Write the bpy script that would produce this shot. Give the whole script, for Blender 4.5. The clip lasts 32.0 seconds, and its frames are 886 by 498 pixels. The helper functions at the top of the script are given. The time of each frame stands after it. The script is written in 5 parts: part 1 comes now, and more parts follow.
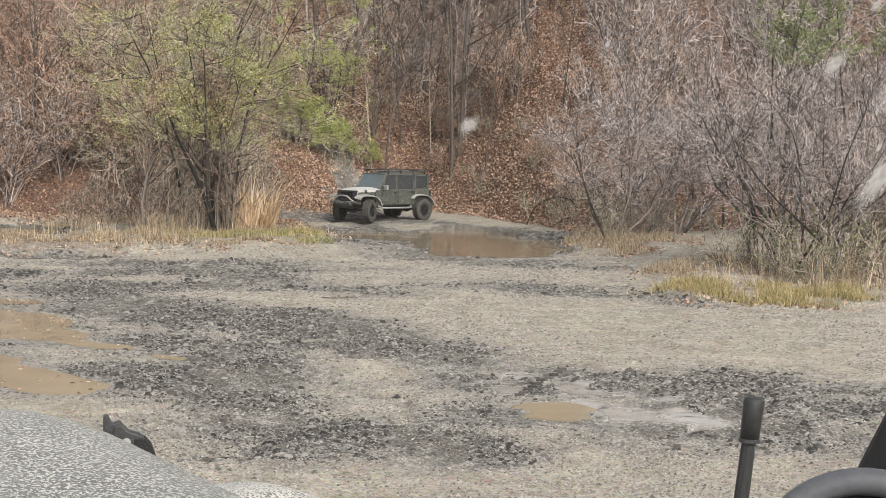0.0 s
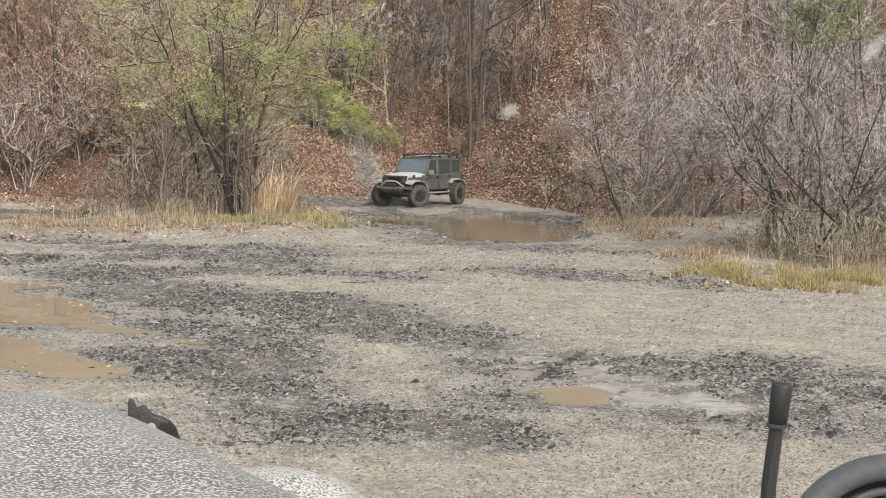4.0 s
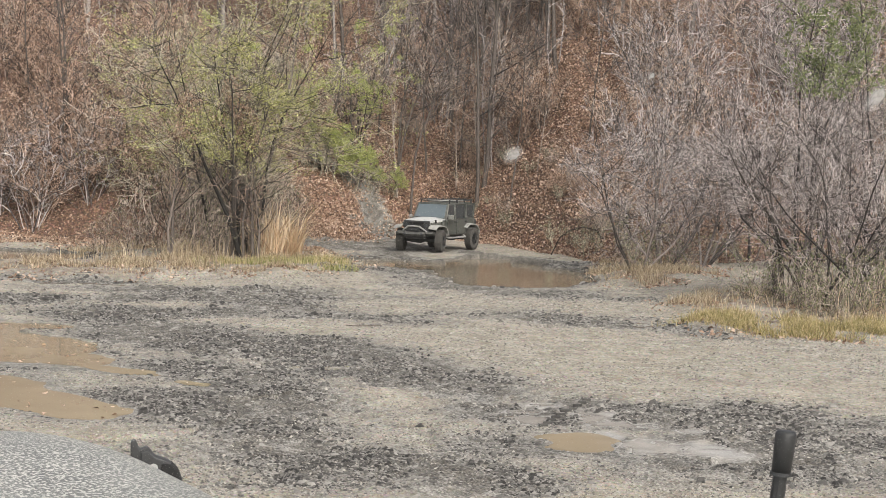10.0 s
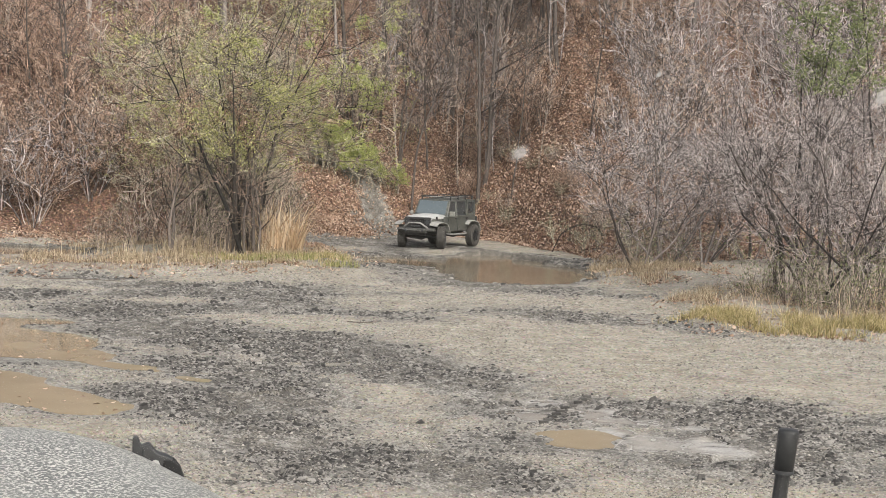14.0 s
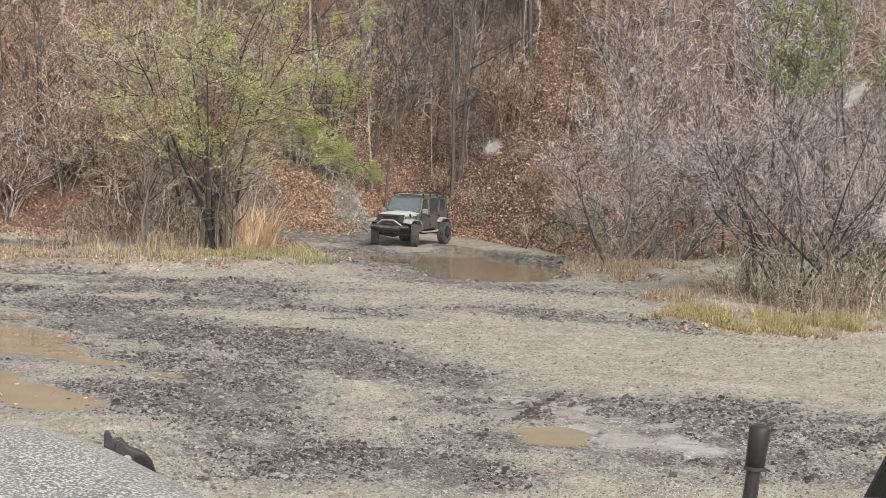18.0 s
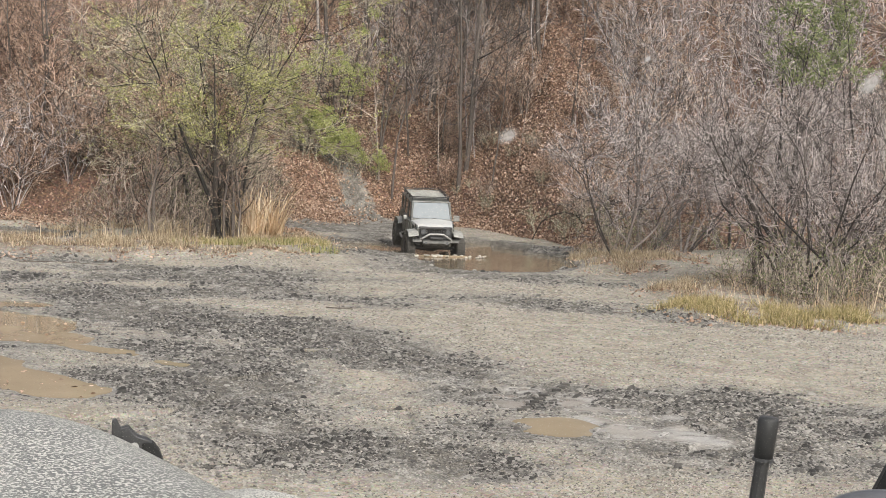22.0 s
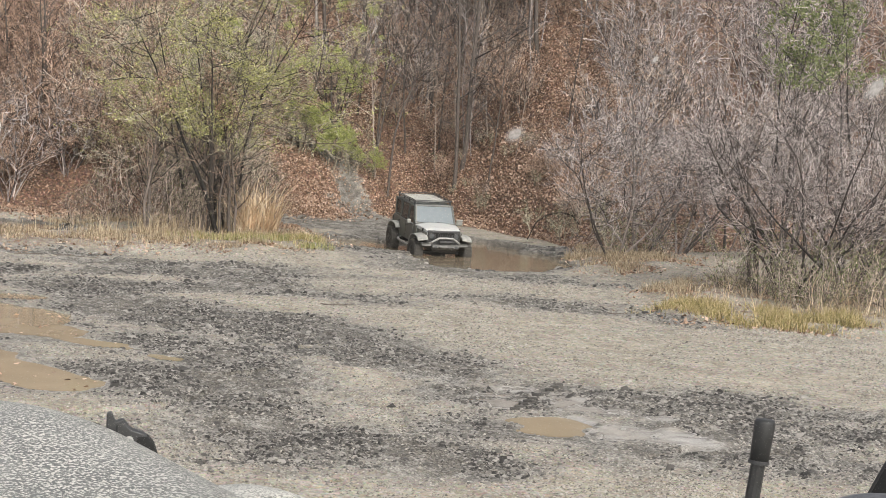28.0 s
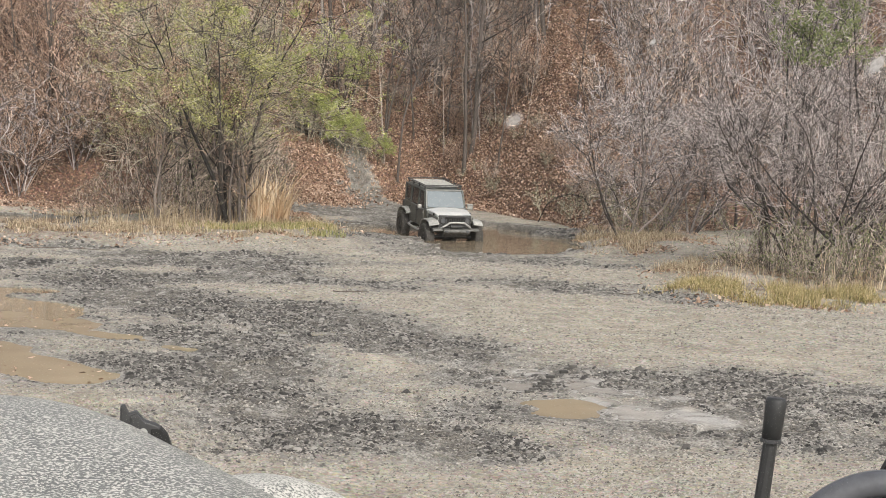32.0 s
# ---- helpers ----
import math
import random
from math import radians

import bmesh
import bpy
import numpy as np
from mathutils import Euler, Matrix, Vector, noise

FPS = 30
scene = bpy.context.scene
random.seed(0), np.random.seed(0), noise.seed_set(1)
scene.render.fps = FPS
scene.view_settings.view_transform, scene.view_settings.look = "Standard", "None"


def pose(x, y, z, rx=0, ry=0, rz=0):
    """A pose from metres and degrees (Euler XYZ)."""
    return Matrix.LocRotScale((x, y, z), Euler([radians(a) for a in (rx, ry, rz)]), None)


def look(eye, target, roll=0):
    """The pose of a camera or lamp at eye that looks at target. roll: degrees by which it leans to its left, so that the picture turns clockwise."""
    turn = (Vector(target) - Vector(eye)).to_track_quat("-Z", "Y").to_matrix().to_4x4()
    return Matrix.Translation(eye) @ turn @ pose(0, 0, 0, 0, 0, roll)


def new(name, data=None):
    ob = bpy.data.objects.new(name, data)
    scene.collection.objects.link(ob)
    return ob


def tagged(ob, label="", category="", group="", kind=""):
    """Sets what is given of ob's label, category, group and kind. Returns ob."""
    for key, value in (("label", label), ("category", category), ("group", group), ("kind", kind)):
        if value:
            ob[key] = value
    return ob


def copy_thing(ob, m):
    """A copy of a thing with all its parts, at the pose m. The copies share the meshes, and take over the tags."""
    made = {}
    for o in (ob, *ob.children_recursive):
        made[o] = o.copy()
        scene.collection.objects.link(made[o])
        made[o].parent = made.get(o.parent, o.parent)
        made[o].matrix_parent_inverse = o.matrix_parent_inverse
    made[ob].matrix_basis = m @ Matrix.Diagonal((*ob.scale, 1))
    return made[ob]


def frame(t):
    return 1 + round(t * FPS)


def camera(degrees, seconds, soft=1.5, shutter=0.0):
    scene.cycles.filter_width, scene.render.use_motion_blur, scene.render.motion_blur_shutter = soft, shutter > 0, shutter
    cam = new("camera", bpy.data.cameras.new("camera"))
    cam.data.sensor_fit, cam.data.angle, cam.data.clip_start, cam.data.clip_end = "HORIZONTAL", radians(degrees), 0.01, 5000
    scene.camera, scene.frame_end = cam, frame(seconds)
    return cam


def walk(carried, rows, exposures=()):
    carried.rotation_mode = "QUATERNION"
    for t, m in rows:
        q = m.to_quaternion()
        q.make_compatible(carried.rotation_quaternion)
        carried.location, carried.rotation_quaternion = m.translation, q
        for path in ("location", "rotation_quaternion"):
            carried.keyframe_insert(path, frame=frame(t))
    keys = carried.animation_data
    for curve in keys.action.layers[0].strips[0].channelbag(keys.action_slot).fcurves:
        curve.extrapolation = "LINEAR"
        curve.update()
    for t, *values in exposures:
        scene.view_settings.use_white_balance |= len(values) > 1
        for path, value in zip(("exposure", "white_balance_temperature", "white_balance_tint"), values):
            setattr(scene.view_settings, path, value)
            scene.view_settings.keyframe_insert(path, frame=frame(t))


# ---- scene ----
# ---------------------------------------------------------------- camera
cam = camera(30.0, 32.0, soft=0.7)
EYE_ROWS = [
    # seconds, x, z, pitch, roll, yaw
    (0, 0.0000, 4.0000, -4.400, -1.000, 0.000),
    (0.5, -0.0030, 4.0000, -4.558, -1.171, 0.060),
    (1, -0.0060, 4.0003, -4.573, -1.175, 0.118),
    (1.5, -0.0077, 3.9999, -4.583, -1.146, 0.254),
    (2, -0.0057, 4.0006, -4.619, -0.999, 0.463),
    (2.5, -0.0059, 4.0008, -4.740, -0.645, 0.666),
    (4.5, -0.0083, 4.0004, -4.957, -1.049, 0.604),
    (5, -0.0087, 4.0004, -4.953, -1.184, 0.549),
    (5.5, -0.0084, 4.0005, -4.794, -1.294, 0.342),
    (6, -0.0055, 3.9999, -3.852, -1.290, 0.095),
    (6.5, -0.0039, 3.9997, -3.452, -1.293, 0.101),
    (7, -0.0047, 3.9998, -3.424, -1.394, 0.449),
    (7.5, -0.0051, 4.0002, -3.539, -1.254, 0.710),
    (8, -0.0054, 4.0004, -3.555, -1.297, 0.706),
    (8.5, -0.0047, 4.0001, -3.529, -1.205, 0.837),
    (9, -0.0042, 4.0005, -3.545, -1.071, 0.866),
    (9.5, -0.0041, 4.0009, -3.527, -1.026, 0.983),
    (10, -0.0063, 3.9998, -3.414, -1.571, 0.895),
    (10.5, -0.0071, 4.0002, -3.499, -1.615, 0.840),
    (11, -0.0075, 4.0000, -3.459, -1.755, 0.817),
    (11.5, -0.0075, 4.0001, -3.475, -1.658, 0.863),
    (12, -0.0086, 3.9998, -3.539, -1.722, 0.888),
    (12.5, -0.0084, 3.9998, -3.579, -1.763, 0.936),
    (13, -0.0074, 4.0002, -3.584, -1.571, 0.973),
    (13.5, -0.0080, 4.0003, -3.572, -1.639, 0.961),
    (14, -0.0082, 4.0004, -3.535, -1.718, 0.934),
    (14.5, -0.0079, 4.0000, -3.492, -1.751, 0.892),
    (16.5, -0.0088, 3.9997, -3.484, -1.948, 0.739),
    (17, -0.0072, 3.9995, -3.512, -2.011, 0.571),
    (17.5, -0.0092, 3.9995, -3.558, -1.968, 0.304),
    (18, -0.0078, 3.9993, -3.615, -2.053, 0.044),
    (18.5, -0.0086, 3.9989, -3.638, -2.123, -0.099),
    (19, -0.0077, 3.9992, -3.680, -2.273, -0.066),
    (19.5, -0.0109, 3.9982, -3.717, -2.468, 0.078),
    (20, -0.0073, 3.9999, -3.926, -1.930, 0.287),
    (20.5, -0.0095, 3.9995, -4.101, -1.958, 0.347),
    (21, -0.0100, 3.9991, -4.046, -2.072, 0.318),
    (21.5, -0.0097, 3.9990, -3.979, -2.208, 0.294),
    (22, -0.0107, 3.9986, -3.966, -2.374, 0.279),
    (22.5, -0.0116, 3.9990, -3.886, -2.497, 0.238),
    (23, -0.0116, 3.9985, -3.859, -2.630, 0.198),
    (23.5, -0.0116, 3.9985, -3.864, -2.664, 0.203),
    (24, -0.0119, 3.9987, -3.894, -2.608, 0.241),
    (24.5, -0.0145, 3.9982, -3.908, -3.117, 0.045),
    (25, -0.0129, 3.9979, -3.978, -2.902, 0.129),
    (25.5, -0.0126, 3.9989, -4.019, -2.742, 0.209),
    (27.5, -0.0152, 3.9975, -3.771, -3.510, -0.039),
    (28, -0.0141, 3.9981, -4.022, -3.220, 0.168),
    (28.5, -0.0142, 3.9980, -3.986, -3.023, 0.280),
    (29, -0.0125, 3.9980, -3.948, -2.865, 0.262),
    (29.5, -0.0125, 3.9984, -3.950, -2.782, 0.276),
    (30, -0.0145, 3.9976, -3.951, -3.255, -0.360),
    (30.5, -0.0087, 4.0002, -4.439, -2.186, 0.119),
    (31, -0.0189, 3.9972, -4.299, -3.369, -0.280),
    (31.5, -0.0130, 3.9987, -4.347, -2.923, 0.100),
    (32, -0.0109, 3.9994, -4.569, -1.874, 0.460),
]
walk(cam, [(t, pose(x, 0, z, 90 + pitch, roll, yaw)) for t, x, z, pitch, roll, yaw in EYE_ROWS], exposures=[(0, 0.40), (32, 0.40)])

# ---------------------------------------------------------------- light
SUN_ELEVATION, SUN_AZIMUTH = radians(38), radians(156)   # clockwise from +y
world = bpy.data.worlds.new("world")
scene.world = world
world.use_nodes = True
wn = world.node_tree.nodes
sky = wn.new("ShaderNodeTexSky")
sky.sky_type = "NISHITA"
sky.sun_disc = False
sky.sun_elevation, sky.sun_rotation = SUN_ELEVATION, SUN_AZIMUTH
sky.air_density, sky.dust_density = 1.0, 5.0
# a thin overcast: the sky's blue is mostly washed out
veil = wn.new("ShaderNodeHueSaturation")
veil.inputs["Saturation"].default_value = 0.35
wn["Background"].inputs["Strength"].default_value = 0.15
world.node_tree.links.new(sky.outputs[0], veil.inputs["Color"])
world.node_tree.links.new(veil.outputs[0], wn["Background"].inputs["Color"])
sun = new("sun", bpy.data.lights.new("sun", "SUN"))
sun.data.energy, sun.data.angle, sun.data.color = 1.75, radians(8), (1.0, 0.93, 0.82)
sun_from = Vector((math.sin(SUN_AZIMUTH) * math.cos(SUN_ELEVATION), math.cos(SUN_AZIMUTH) * math.cos(SUN_ELEVATION), math.sin(SUN_ELEVATION)))
sun.matrix_world = look(sun_from * 60, (0, 0, 0))


# ---------------------------------------------------------------- materials
class Nodes:
    """A small writer of node materials."""

    def __init__(self, name, rough=0.8, metal=0.0):
        self.mat = bpy.data.materials.new(name)
        self.mat.use_nodes = True
        self.tree = self.mat.node_tree
        self.bsdf = self.tree.nodes["Principled BSDF"]
        self.bsdf.inputs["Roughness"].default_value = rough
        self.bsdf.inputs["Metallic"].default_value = metal

    def node(self, kind, **values):
        n = self.tree.nodes.new(kind)
        for key, value in values.items():
            n.inputs[key.replace("_", " ")].default_value = value
        return n

    def link(self, a, b):
        self.tree.links.new(a, b)

    def coords(self):
        return self.node("ShaderNodeTexCoord").outputs["Object"]

    def noise(self, scale, detail=4.0, rough=0.6, where=None):
        n = self.node("ShaderNodeTexNoise", Scale=scale, Detail=detail, Roughness=rough)
        self.link(where if where else self.coords(), n.inputs["Vector"])
        return n.outputs["Fac"]

    def voronoi(self, scale, where=None, out="Color"):
        n = self.node("ShaderNodeTexVoronoi", Scale=scale)
        self.link(where if where else self.coords(), n.inputs["Vector"])
        return n.outputs[out]

    def ramp(self, fac, *stops):
        n = self.node("ShaderNodeValToRGB")
        e = n.color_ramp.elements
        while len(e) < len(stops):
            e.new(0.5)
        for k, (p, c) in enumerate(stops):
            e[k].position = p
            e[k].color = (*c, 1) if len(c) == 3 else c
        self.link(fac, n.inputs["Fac"])
        return n.outputs["Color"]

    def mix(self, fac, a, b, kind="MIX"):
        n = self.tree.nodes.new("ShaderNodeMix")
        n.data_type, n.blend_type = "RGBA", kind
        for sock, v in ((n.inputs[0], fac), (n.inputs[6], a), (n.inputs[7], b)):
            if isinstance(v, bpy.types.NodeSocket):
                self.link(v, sock)
            elif isinstance(v, (int, float)):
                sock.default_value = v
            else:
                sock.default_value = (*v, 1)
        return n.outputs[2]

    def math(self, op, a, b=0.0):
        n = self.tree.nodes.new("ShaderNodeMath")
        n.operation = op
        for sock, v in ((n.inputs[0], a), (n.inputs[1], b)):
            if isinstance(v, bpy.types.NodeSocket):
                self.link(v, sock)
            else:
                sock.default_value = v
        return n.outputs[0]

    def bump(self, height, strength=0.4, distance=0.02):
        n = self.node("ShaderNodeBump", Distance=distance)
        if isinstance(strength, bpy.types.NodeSocket):
            self.link(strength, n.inputs["Strength"])
        else:
            n.inputs["Strength"].default_value = strength
        self.link(height, n.inputs["Height"])
        self.link(n.outputs[0], self.bsdf.inputs["Normal"])

    def colour(self, c):
        if isinstance(c, bpy.types.NodeSocket):
            self.link(c, self.bsdf.inputs["Base Color"])
        else:
            self.bsdf.inputs["Base Color"].default_value = (*c, 1)

    def rough(self, r):
        self.link(r, self.bsdf.inputs["Roughness"])


def grey(v):
    return (v, v, v)


def ground_material():
    m = Nodes("ground", 0.9)
    att = m.node("ShaderNodeAttribute")
    att.attribute_name = "cover"
    sep = m.node("ShaderNodeSeparateColor")
    m.link(att.outputs["Color"], sep.inputs[0])
    mud, leaf, wet = sep.outputs[0], sep.outputs[1], sep.outputs[2]
    w = m.coords()
    fine, mid, big = m.noise(34, 5, 0.75, w), m.noise(7, 4, 0.6, w), m.noise(0.6, 3, 0.5, w)
    stones = m.voronoi(26, w)
    gravel = m.ramp(m.noise(11, 7, 0.85, w), (0.36, (0.12, 0.108, 0.09)), (0.46, (0.28, 0.257, 0.214)), (0.54, (0.39, 0.358, 0.30)), (0.67, (0.60, 0.555, 0.475)))
    gravel = m.mix(m.ramp(m.voronoi(26, w, "Distance"), (0.0, grey(0.0)), (0.5, grey(0.3))), gravel, stones, "SOFT_LIGHT")
    gravel = m.mix(m.ramp(big, (0.4, grey(0.0)), (0.65, grey(0.4))), gravel, (0.385, 0.338, 0.265))
    grains = m.math("ADD", m.math("MULTIPLY", m.noise(30, 3, 0.6, w), 0.6), m.math("MULTIPLY", m.noise(4.5, 4, 0.65, w), 0.4))
    dark = m.ramp(grains, (0.38, (0.05, 0.048, 0.044)), (0.47, (0.14, 0.134, 0.122)), (0.54, (0.26, 0.25, 0.23)), (0.64, (0.42, 0.405, 0.375)))
    gravel = m.mix(m.ramp(m.noise(1.3, 6, 0.7, w), (0.42, grey(0.0)), (0.62, grey(0.7))), gravel, m.mix(1.0, gravel, (0.55, 0.53, 0.50), "MULTIPLY"))
    edge = m.math("ADD", mud, m.math("MULTIPLY", m.math("SUBTRACT", m.noise(1.7, 8, 0.8, w), 0.5), 2.0))
    c = m.mix(m.ramp(edge, (0.05, grey(0)), (0.9, grey(1))), gravel, dark)
    core = m.math("ADD", mud, m.math("MULTIPLY", m.math("SUBTRACT", m.noise(2.3, 7, 0.75, w), 0.5), 1.5))
    c = m.mix(m.ramp(core, (0.85, grey(0)), (1.25, grey(1))), c, m.mix(1.0, c, (0.60, 0.575, 0.545), "MULTIPLY"))
    cell = m.voronoi(11, w)
    litter = m.ramp(m.noise(9, 6, 0.8, w), (0.36, (0.03, 0.02, 0.015)), (0.48, (0.12, 0.075, 0.055)), (0.57, (0.27, 0.175, 0.125)), (0.68, (0.5, 0.36, 0.265)))
    litter = m.mix(0.35, litter, m.mix(0.7, cell, (0.30, 0.20, 0.14)), "OVERLAY")
    ledge = m.math("ADD", leaf, m.math("MULTIPLY", m.math("SUBTRACT", m.noise(3.0, 5, 0.7, w), 0.5), 0.8))
    c = m.mix(m.ramp(ledge, (0.4, grey(0)), (0.6, grey(1))), c, litter)
    # the pale sheen of wet mud is mixed into the base colour
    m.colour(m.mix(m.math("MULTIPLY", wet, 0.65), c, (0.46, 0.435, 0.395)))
    m.rough(m.ramp(m.math("ADD", wet, m.math("MULTIPLY", m.math("SUBTRACT", mid, 0.5), 0.5)), (0.25, grey(0.92)), (0.75, grey(0.13))))
    m.bump(m.math("ADD", m.noise(16, 4, 0.65, w), m.math("MULTIPLY", m.voronoi(26, w, "Distance"), 0.5)), m.math("SUBTRACT", 0.8, m.math("MULTIPLY", wet, 0.75)), 0.03)
    return m.mat


def bark(name, dark, light, scale=30):
    m = Nodes(name, 0.9)
    w = m.coords()
    n = m.noise(scale, 4, 0.7, w)
    each = m.node("ShaderNodeNewGeometry").outputs["Random Per Island"]
    shade = m.math("ADD", m.math("MULTIPLY", n, 0.55), m.math("MULTIPLY", each, 0.5))
    pale = tuple(min(0.82, 1.5 * v) for v in light)
    c = m.ramp(shade, (0.28, tuple(0.18 * v for v in dark)), (0.48, tuple(0.7 * v for v in dark)), (0.62, light), (0.76, pale))
    tone = m.node("ShaderNodeObjectInfo").outputs["Random"]
    m.colour(m.mix(m.math("MULTIPLY", tone, 0.35), c, (0.5, 0.46, 0.43), "MULTIPLY"))
    m.bump(n, 0.5, 0.02)
    return m.mat


def leafy(name, a, b, c, shine=0.6, through_light=0.4):
    m = Nodes(name, shine)
    r = m.node("ShaderNodeNewGeometry").outputs["Random Per Island"]
    m.colour(m.ramp(r, (0.0, a), (0.5, b), (1.0, c)))
    glow = m.tree.nodes.new("ShaderNodeBsdfTranslucent")
    m.link(m.bsdf.inputs["Base Color"].links[0].from_socket, glow.inputs["Color"])
    mixer = m.tree.nodes.new("ShaderNodeMixShader")
    mixer.inputs[0].default_value = through_light
    m.link(m.bsdf.outputs[0], mixer.inputs[1])
    m.link(glow.outputs[0], mixer.inputs[2])
    m.link(mixer.outputs[0], m.tree.nodes["Material Output"].inputs["Surface"])
    return m.mat


def plain(name, c, rough=0.6, metal=0.0, vary=0.25, scale=20, bump=0.1):
    m = Nodes(name, rough, metal)
    n = m.noise(scale, 4, 0.65)
    m.colour(m.ramp(n, (0.25, tuple(v * (1 - vary) for v in c)), (0.75, tuple(min(1, v * (1 + vary)) for v in c))))
    if bump:
        m.bump(n, bump, 0.01)
    return m.mat


def dirty_paint(name, paint, dirt, amount=0.5, scale=6.0):
    m = Nodes(name, 0.35, 0.0)
    n = m.noise(scale, 6, 0.7)
    fac = m.ramp(n, (0.62 - amount * 0.4, grey(0.05)), (0.85 - amount * 0.3, grey(0.9)))
    m.colour(m.mix(fac, paint, dirt))
    m.rough(m.mix(fac, grey(0.32), grey(0.85)))
    m.bump(n, 0.08, 0.01)
    return m.mat


def speckled_hood(name="mud_sprayed_paint", lo=0.50, hi=0.56):
    """Grey paint under a dried spray of pale mud."""
    m = Nodes(name, 0.5)
    w = m.coords()
    spots = m.ramp(m.noise(265, 3, 0.65, w), (lo, grey(0)), (hi, grey(1)))
    base = m.ramp(m.noise(9, 4, 0.6, w), (0.3, (0.08, 0.086, 0.08)), (0.7, (0.16, 0.164, 0.152)))
    m.colour(m.mix(spots, base, (0.57, 0.56, 0.52)))
    m.rough(m.mix(spots, grey(0.45), grey(0.9)))
    m.bump(spots, 0.3, 0.002)
    return m.mat


def muddy_water(name="muddy_water", shine=0.06, gloss=0.5, a=(0.32, 0.26, 0.175), b=(0.40, 0.33, 0.23), ripple=0.04):
    m = Nodes(name, shine)
    m.bsdf.inputs["Specular IOR Level"].default_value = gloss
    m.colour(m.ramp(m.noise(0.8, 3, 0.5), (0.3, a), (0.7, b)))
    m.bsdf.inputs["IOR"].default_value = 1.33
    m.bump(m.noise(3.5, 2, 0.5), ripple, 0.01)
    return m.mat


def dusty_glass(name, dust=0.05):
    m = Nodes(name, 0.6)
    m.colour((0.42, 0.41, 0.39))
    clear = m.tree.nodes.new("ShaderNodeBsdfTransparent")
    mixer = m.tree.nodes.new("ShaderNodeMixShader")
    mixer.inputs[0].default_value = dust
    m.link(clear.outputs[0], mixer.inputs[1])
    m.link(m.bsdf.outputs[0], mixer.inputs[2])
    m.link(mixer.outputs[0], m.tree.nodes["Material Output"].inputs["Surface"])
    return m.mat


GROUND = ground_material()
BARK_GREY = bark("grey_bark", (0.085, 0.072, 0.066), (0.22, 0.19, 0.175))
BARK_DARK = bark("dark_bark", (0.05, 0.041, 0.035), (0.125, 0.104, 0.09))
BARK_PALE = bark("pale_bark", (0.24, 0.21, 0.19), (0.46, 0.42, 0.39))
TWIG_LILAC = bark("lilac_grey_twigs", (0.27, 0.24, 0.235), (0.52, 0.47, 0.455), 8)
TWIG_RED = bark("red_brown_twigs", (0.235, 0.16, 0.122), (0.48, 0.355, 0.28), 8)
TWIG_BROWN = bark("brown_twigs", (0.25, 0.205, 0.175), (0.50, 0.42, 0.36), 8)
TWIG_OLIVE = bark("olive_twigs", (0.31, 0.285, 0.215), (0.56, 0.515, 0.40), 8)
LEAF_GREEN = leafy("spring_leaves", (0.19, 0.20, 0.07), (0.44, 0.45, 0.17), (0.72, 0.70, 0.33))
LEAF_BRIGHT = leafy("bright_spring_leaves", (0.22, 0.26, 0.08), (0.43, 0.48, 0.16), (0.66, 0.69, 0.28))
LEAF_RUST = leafy("dead_leaves", (0.10, 0.06, 0.043), (0.45, 0.295, 0.205), (0.78, 0.62, 0.50))
LEAF_DULL = leafy("dull_green_leaves", (0.10, 0.13, 0.05), (0.20, 0.24, 0.10), (0.36, 0.39, 0.19))
GRASS_MIX = leafy("yellow_green_grass", (0.17, 0.15, 0.065), (0.42, 0.36, 0.155), (0.74, 0.60, 0.37), 0.8)
GRASS_GREEN = leafy("short_green_grass", (0.15, 0.17, 0.06), (0.33, 0.34, 0.135), (0.58, 0.52, 0.29), 0.8)
GRASS_DRY = leafy("dry_straw", (0.15, 0.11, 0.07), (0.42, 0.335, 0.22), (0.76, 0.65, 0.48), 0.8)
GRASS_REED = leafy("pale_reeds", (0.48, 0.35, 0.22), (0.78, 0.61, 0.42), (0.88, 0.77, 0.60), 0.8)
PEBBLE = leafy("pebbles", (0.07, 0.063, 0.054), (0.25, 0.232, 0.20), (0.46, 0.43, 0.38), 0.85, 0.0)
# wet mud, coloured darker to stand for small shadows between lumps
CLOD = leafy("wet_shadowed_mud_clods", (0.014, 0.013, 0.012), (0.032, 0.03, 0.027), (0.08, 0.075, 0.068), 0.6, 0.0)
MUD_LUMP = leafy("mud_lumps_and_stones", (0.05, 0.047, 0.043), (0.15, 0.142, 0.13), (0.32, 0.305, 0.278), 0.5, 0.0)
WATER = muddy_water()
WATER_DEEP = muddy_water("deep_muddy_water", 0.11, 0.5, (0.20, 0.16, 0.11), (0.27, 0.215, 0.15), 0.02)
PAINT = dirty_paint("grey_green_paint", (0.055, 0.061, 0.056), (0.19, 0.185, 0.16), 0.35)
# body paint with dust, lightened to stand for the sky reflected on top
PAINT_HOOD = dirty_paint("dusty_sky_sheen_hood_paint", (0.40, 0.41, 0.41), (0.56, 0.55, 0.52), 0.55)
PAINT_FLARE = dirty_paint("dusty_flare_paint", (0.20, 0.205, 0.195), (0.46, 0.45, 0.41), 0.5)
TRIM = plain("black_plastic", (0.03, 0.031, 0.032), 0.55, 0, 0.4)
RUBBER = plain("muddy_rubber", (0.055, 0.052, 0.047), 0.85, 0, 0.6, 9)
STEEL = plain("muddy_steel", (0.30, 0.30, 0.29), 0.5, 0.2, 0.4, 9)
DARK_STEEL = plain("dark_muddy_steel", (0.085, 0.085, 0.08), 0.6, 0.1, 0.6, 9)
RIM = plain("black_alloy", (0.035, 0.036, 0.038), 0.4, 0.5, 0.5, 14)
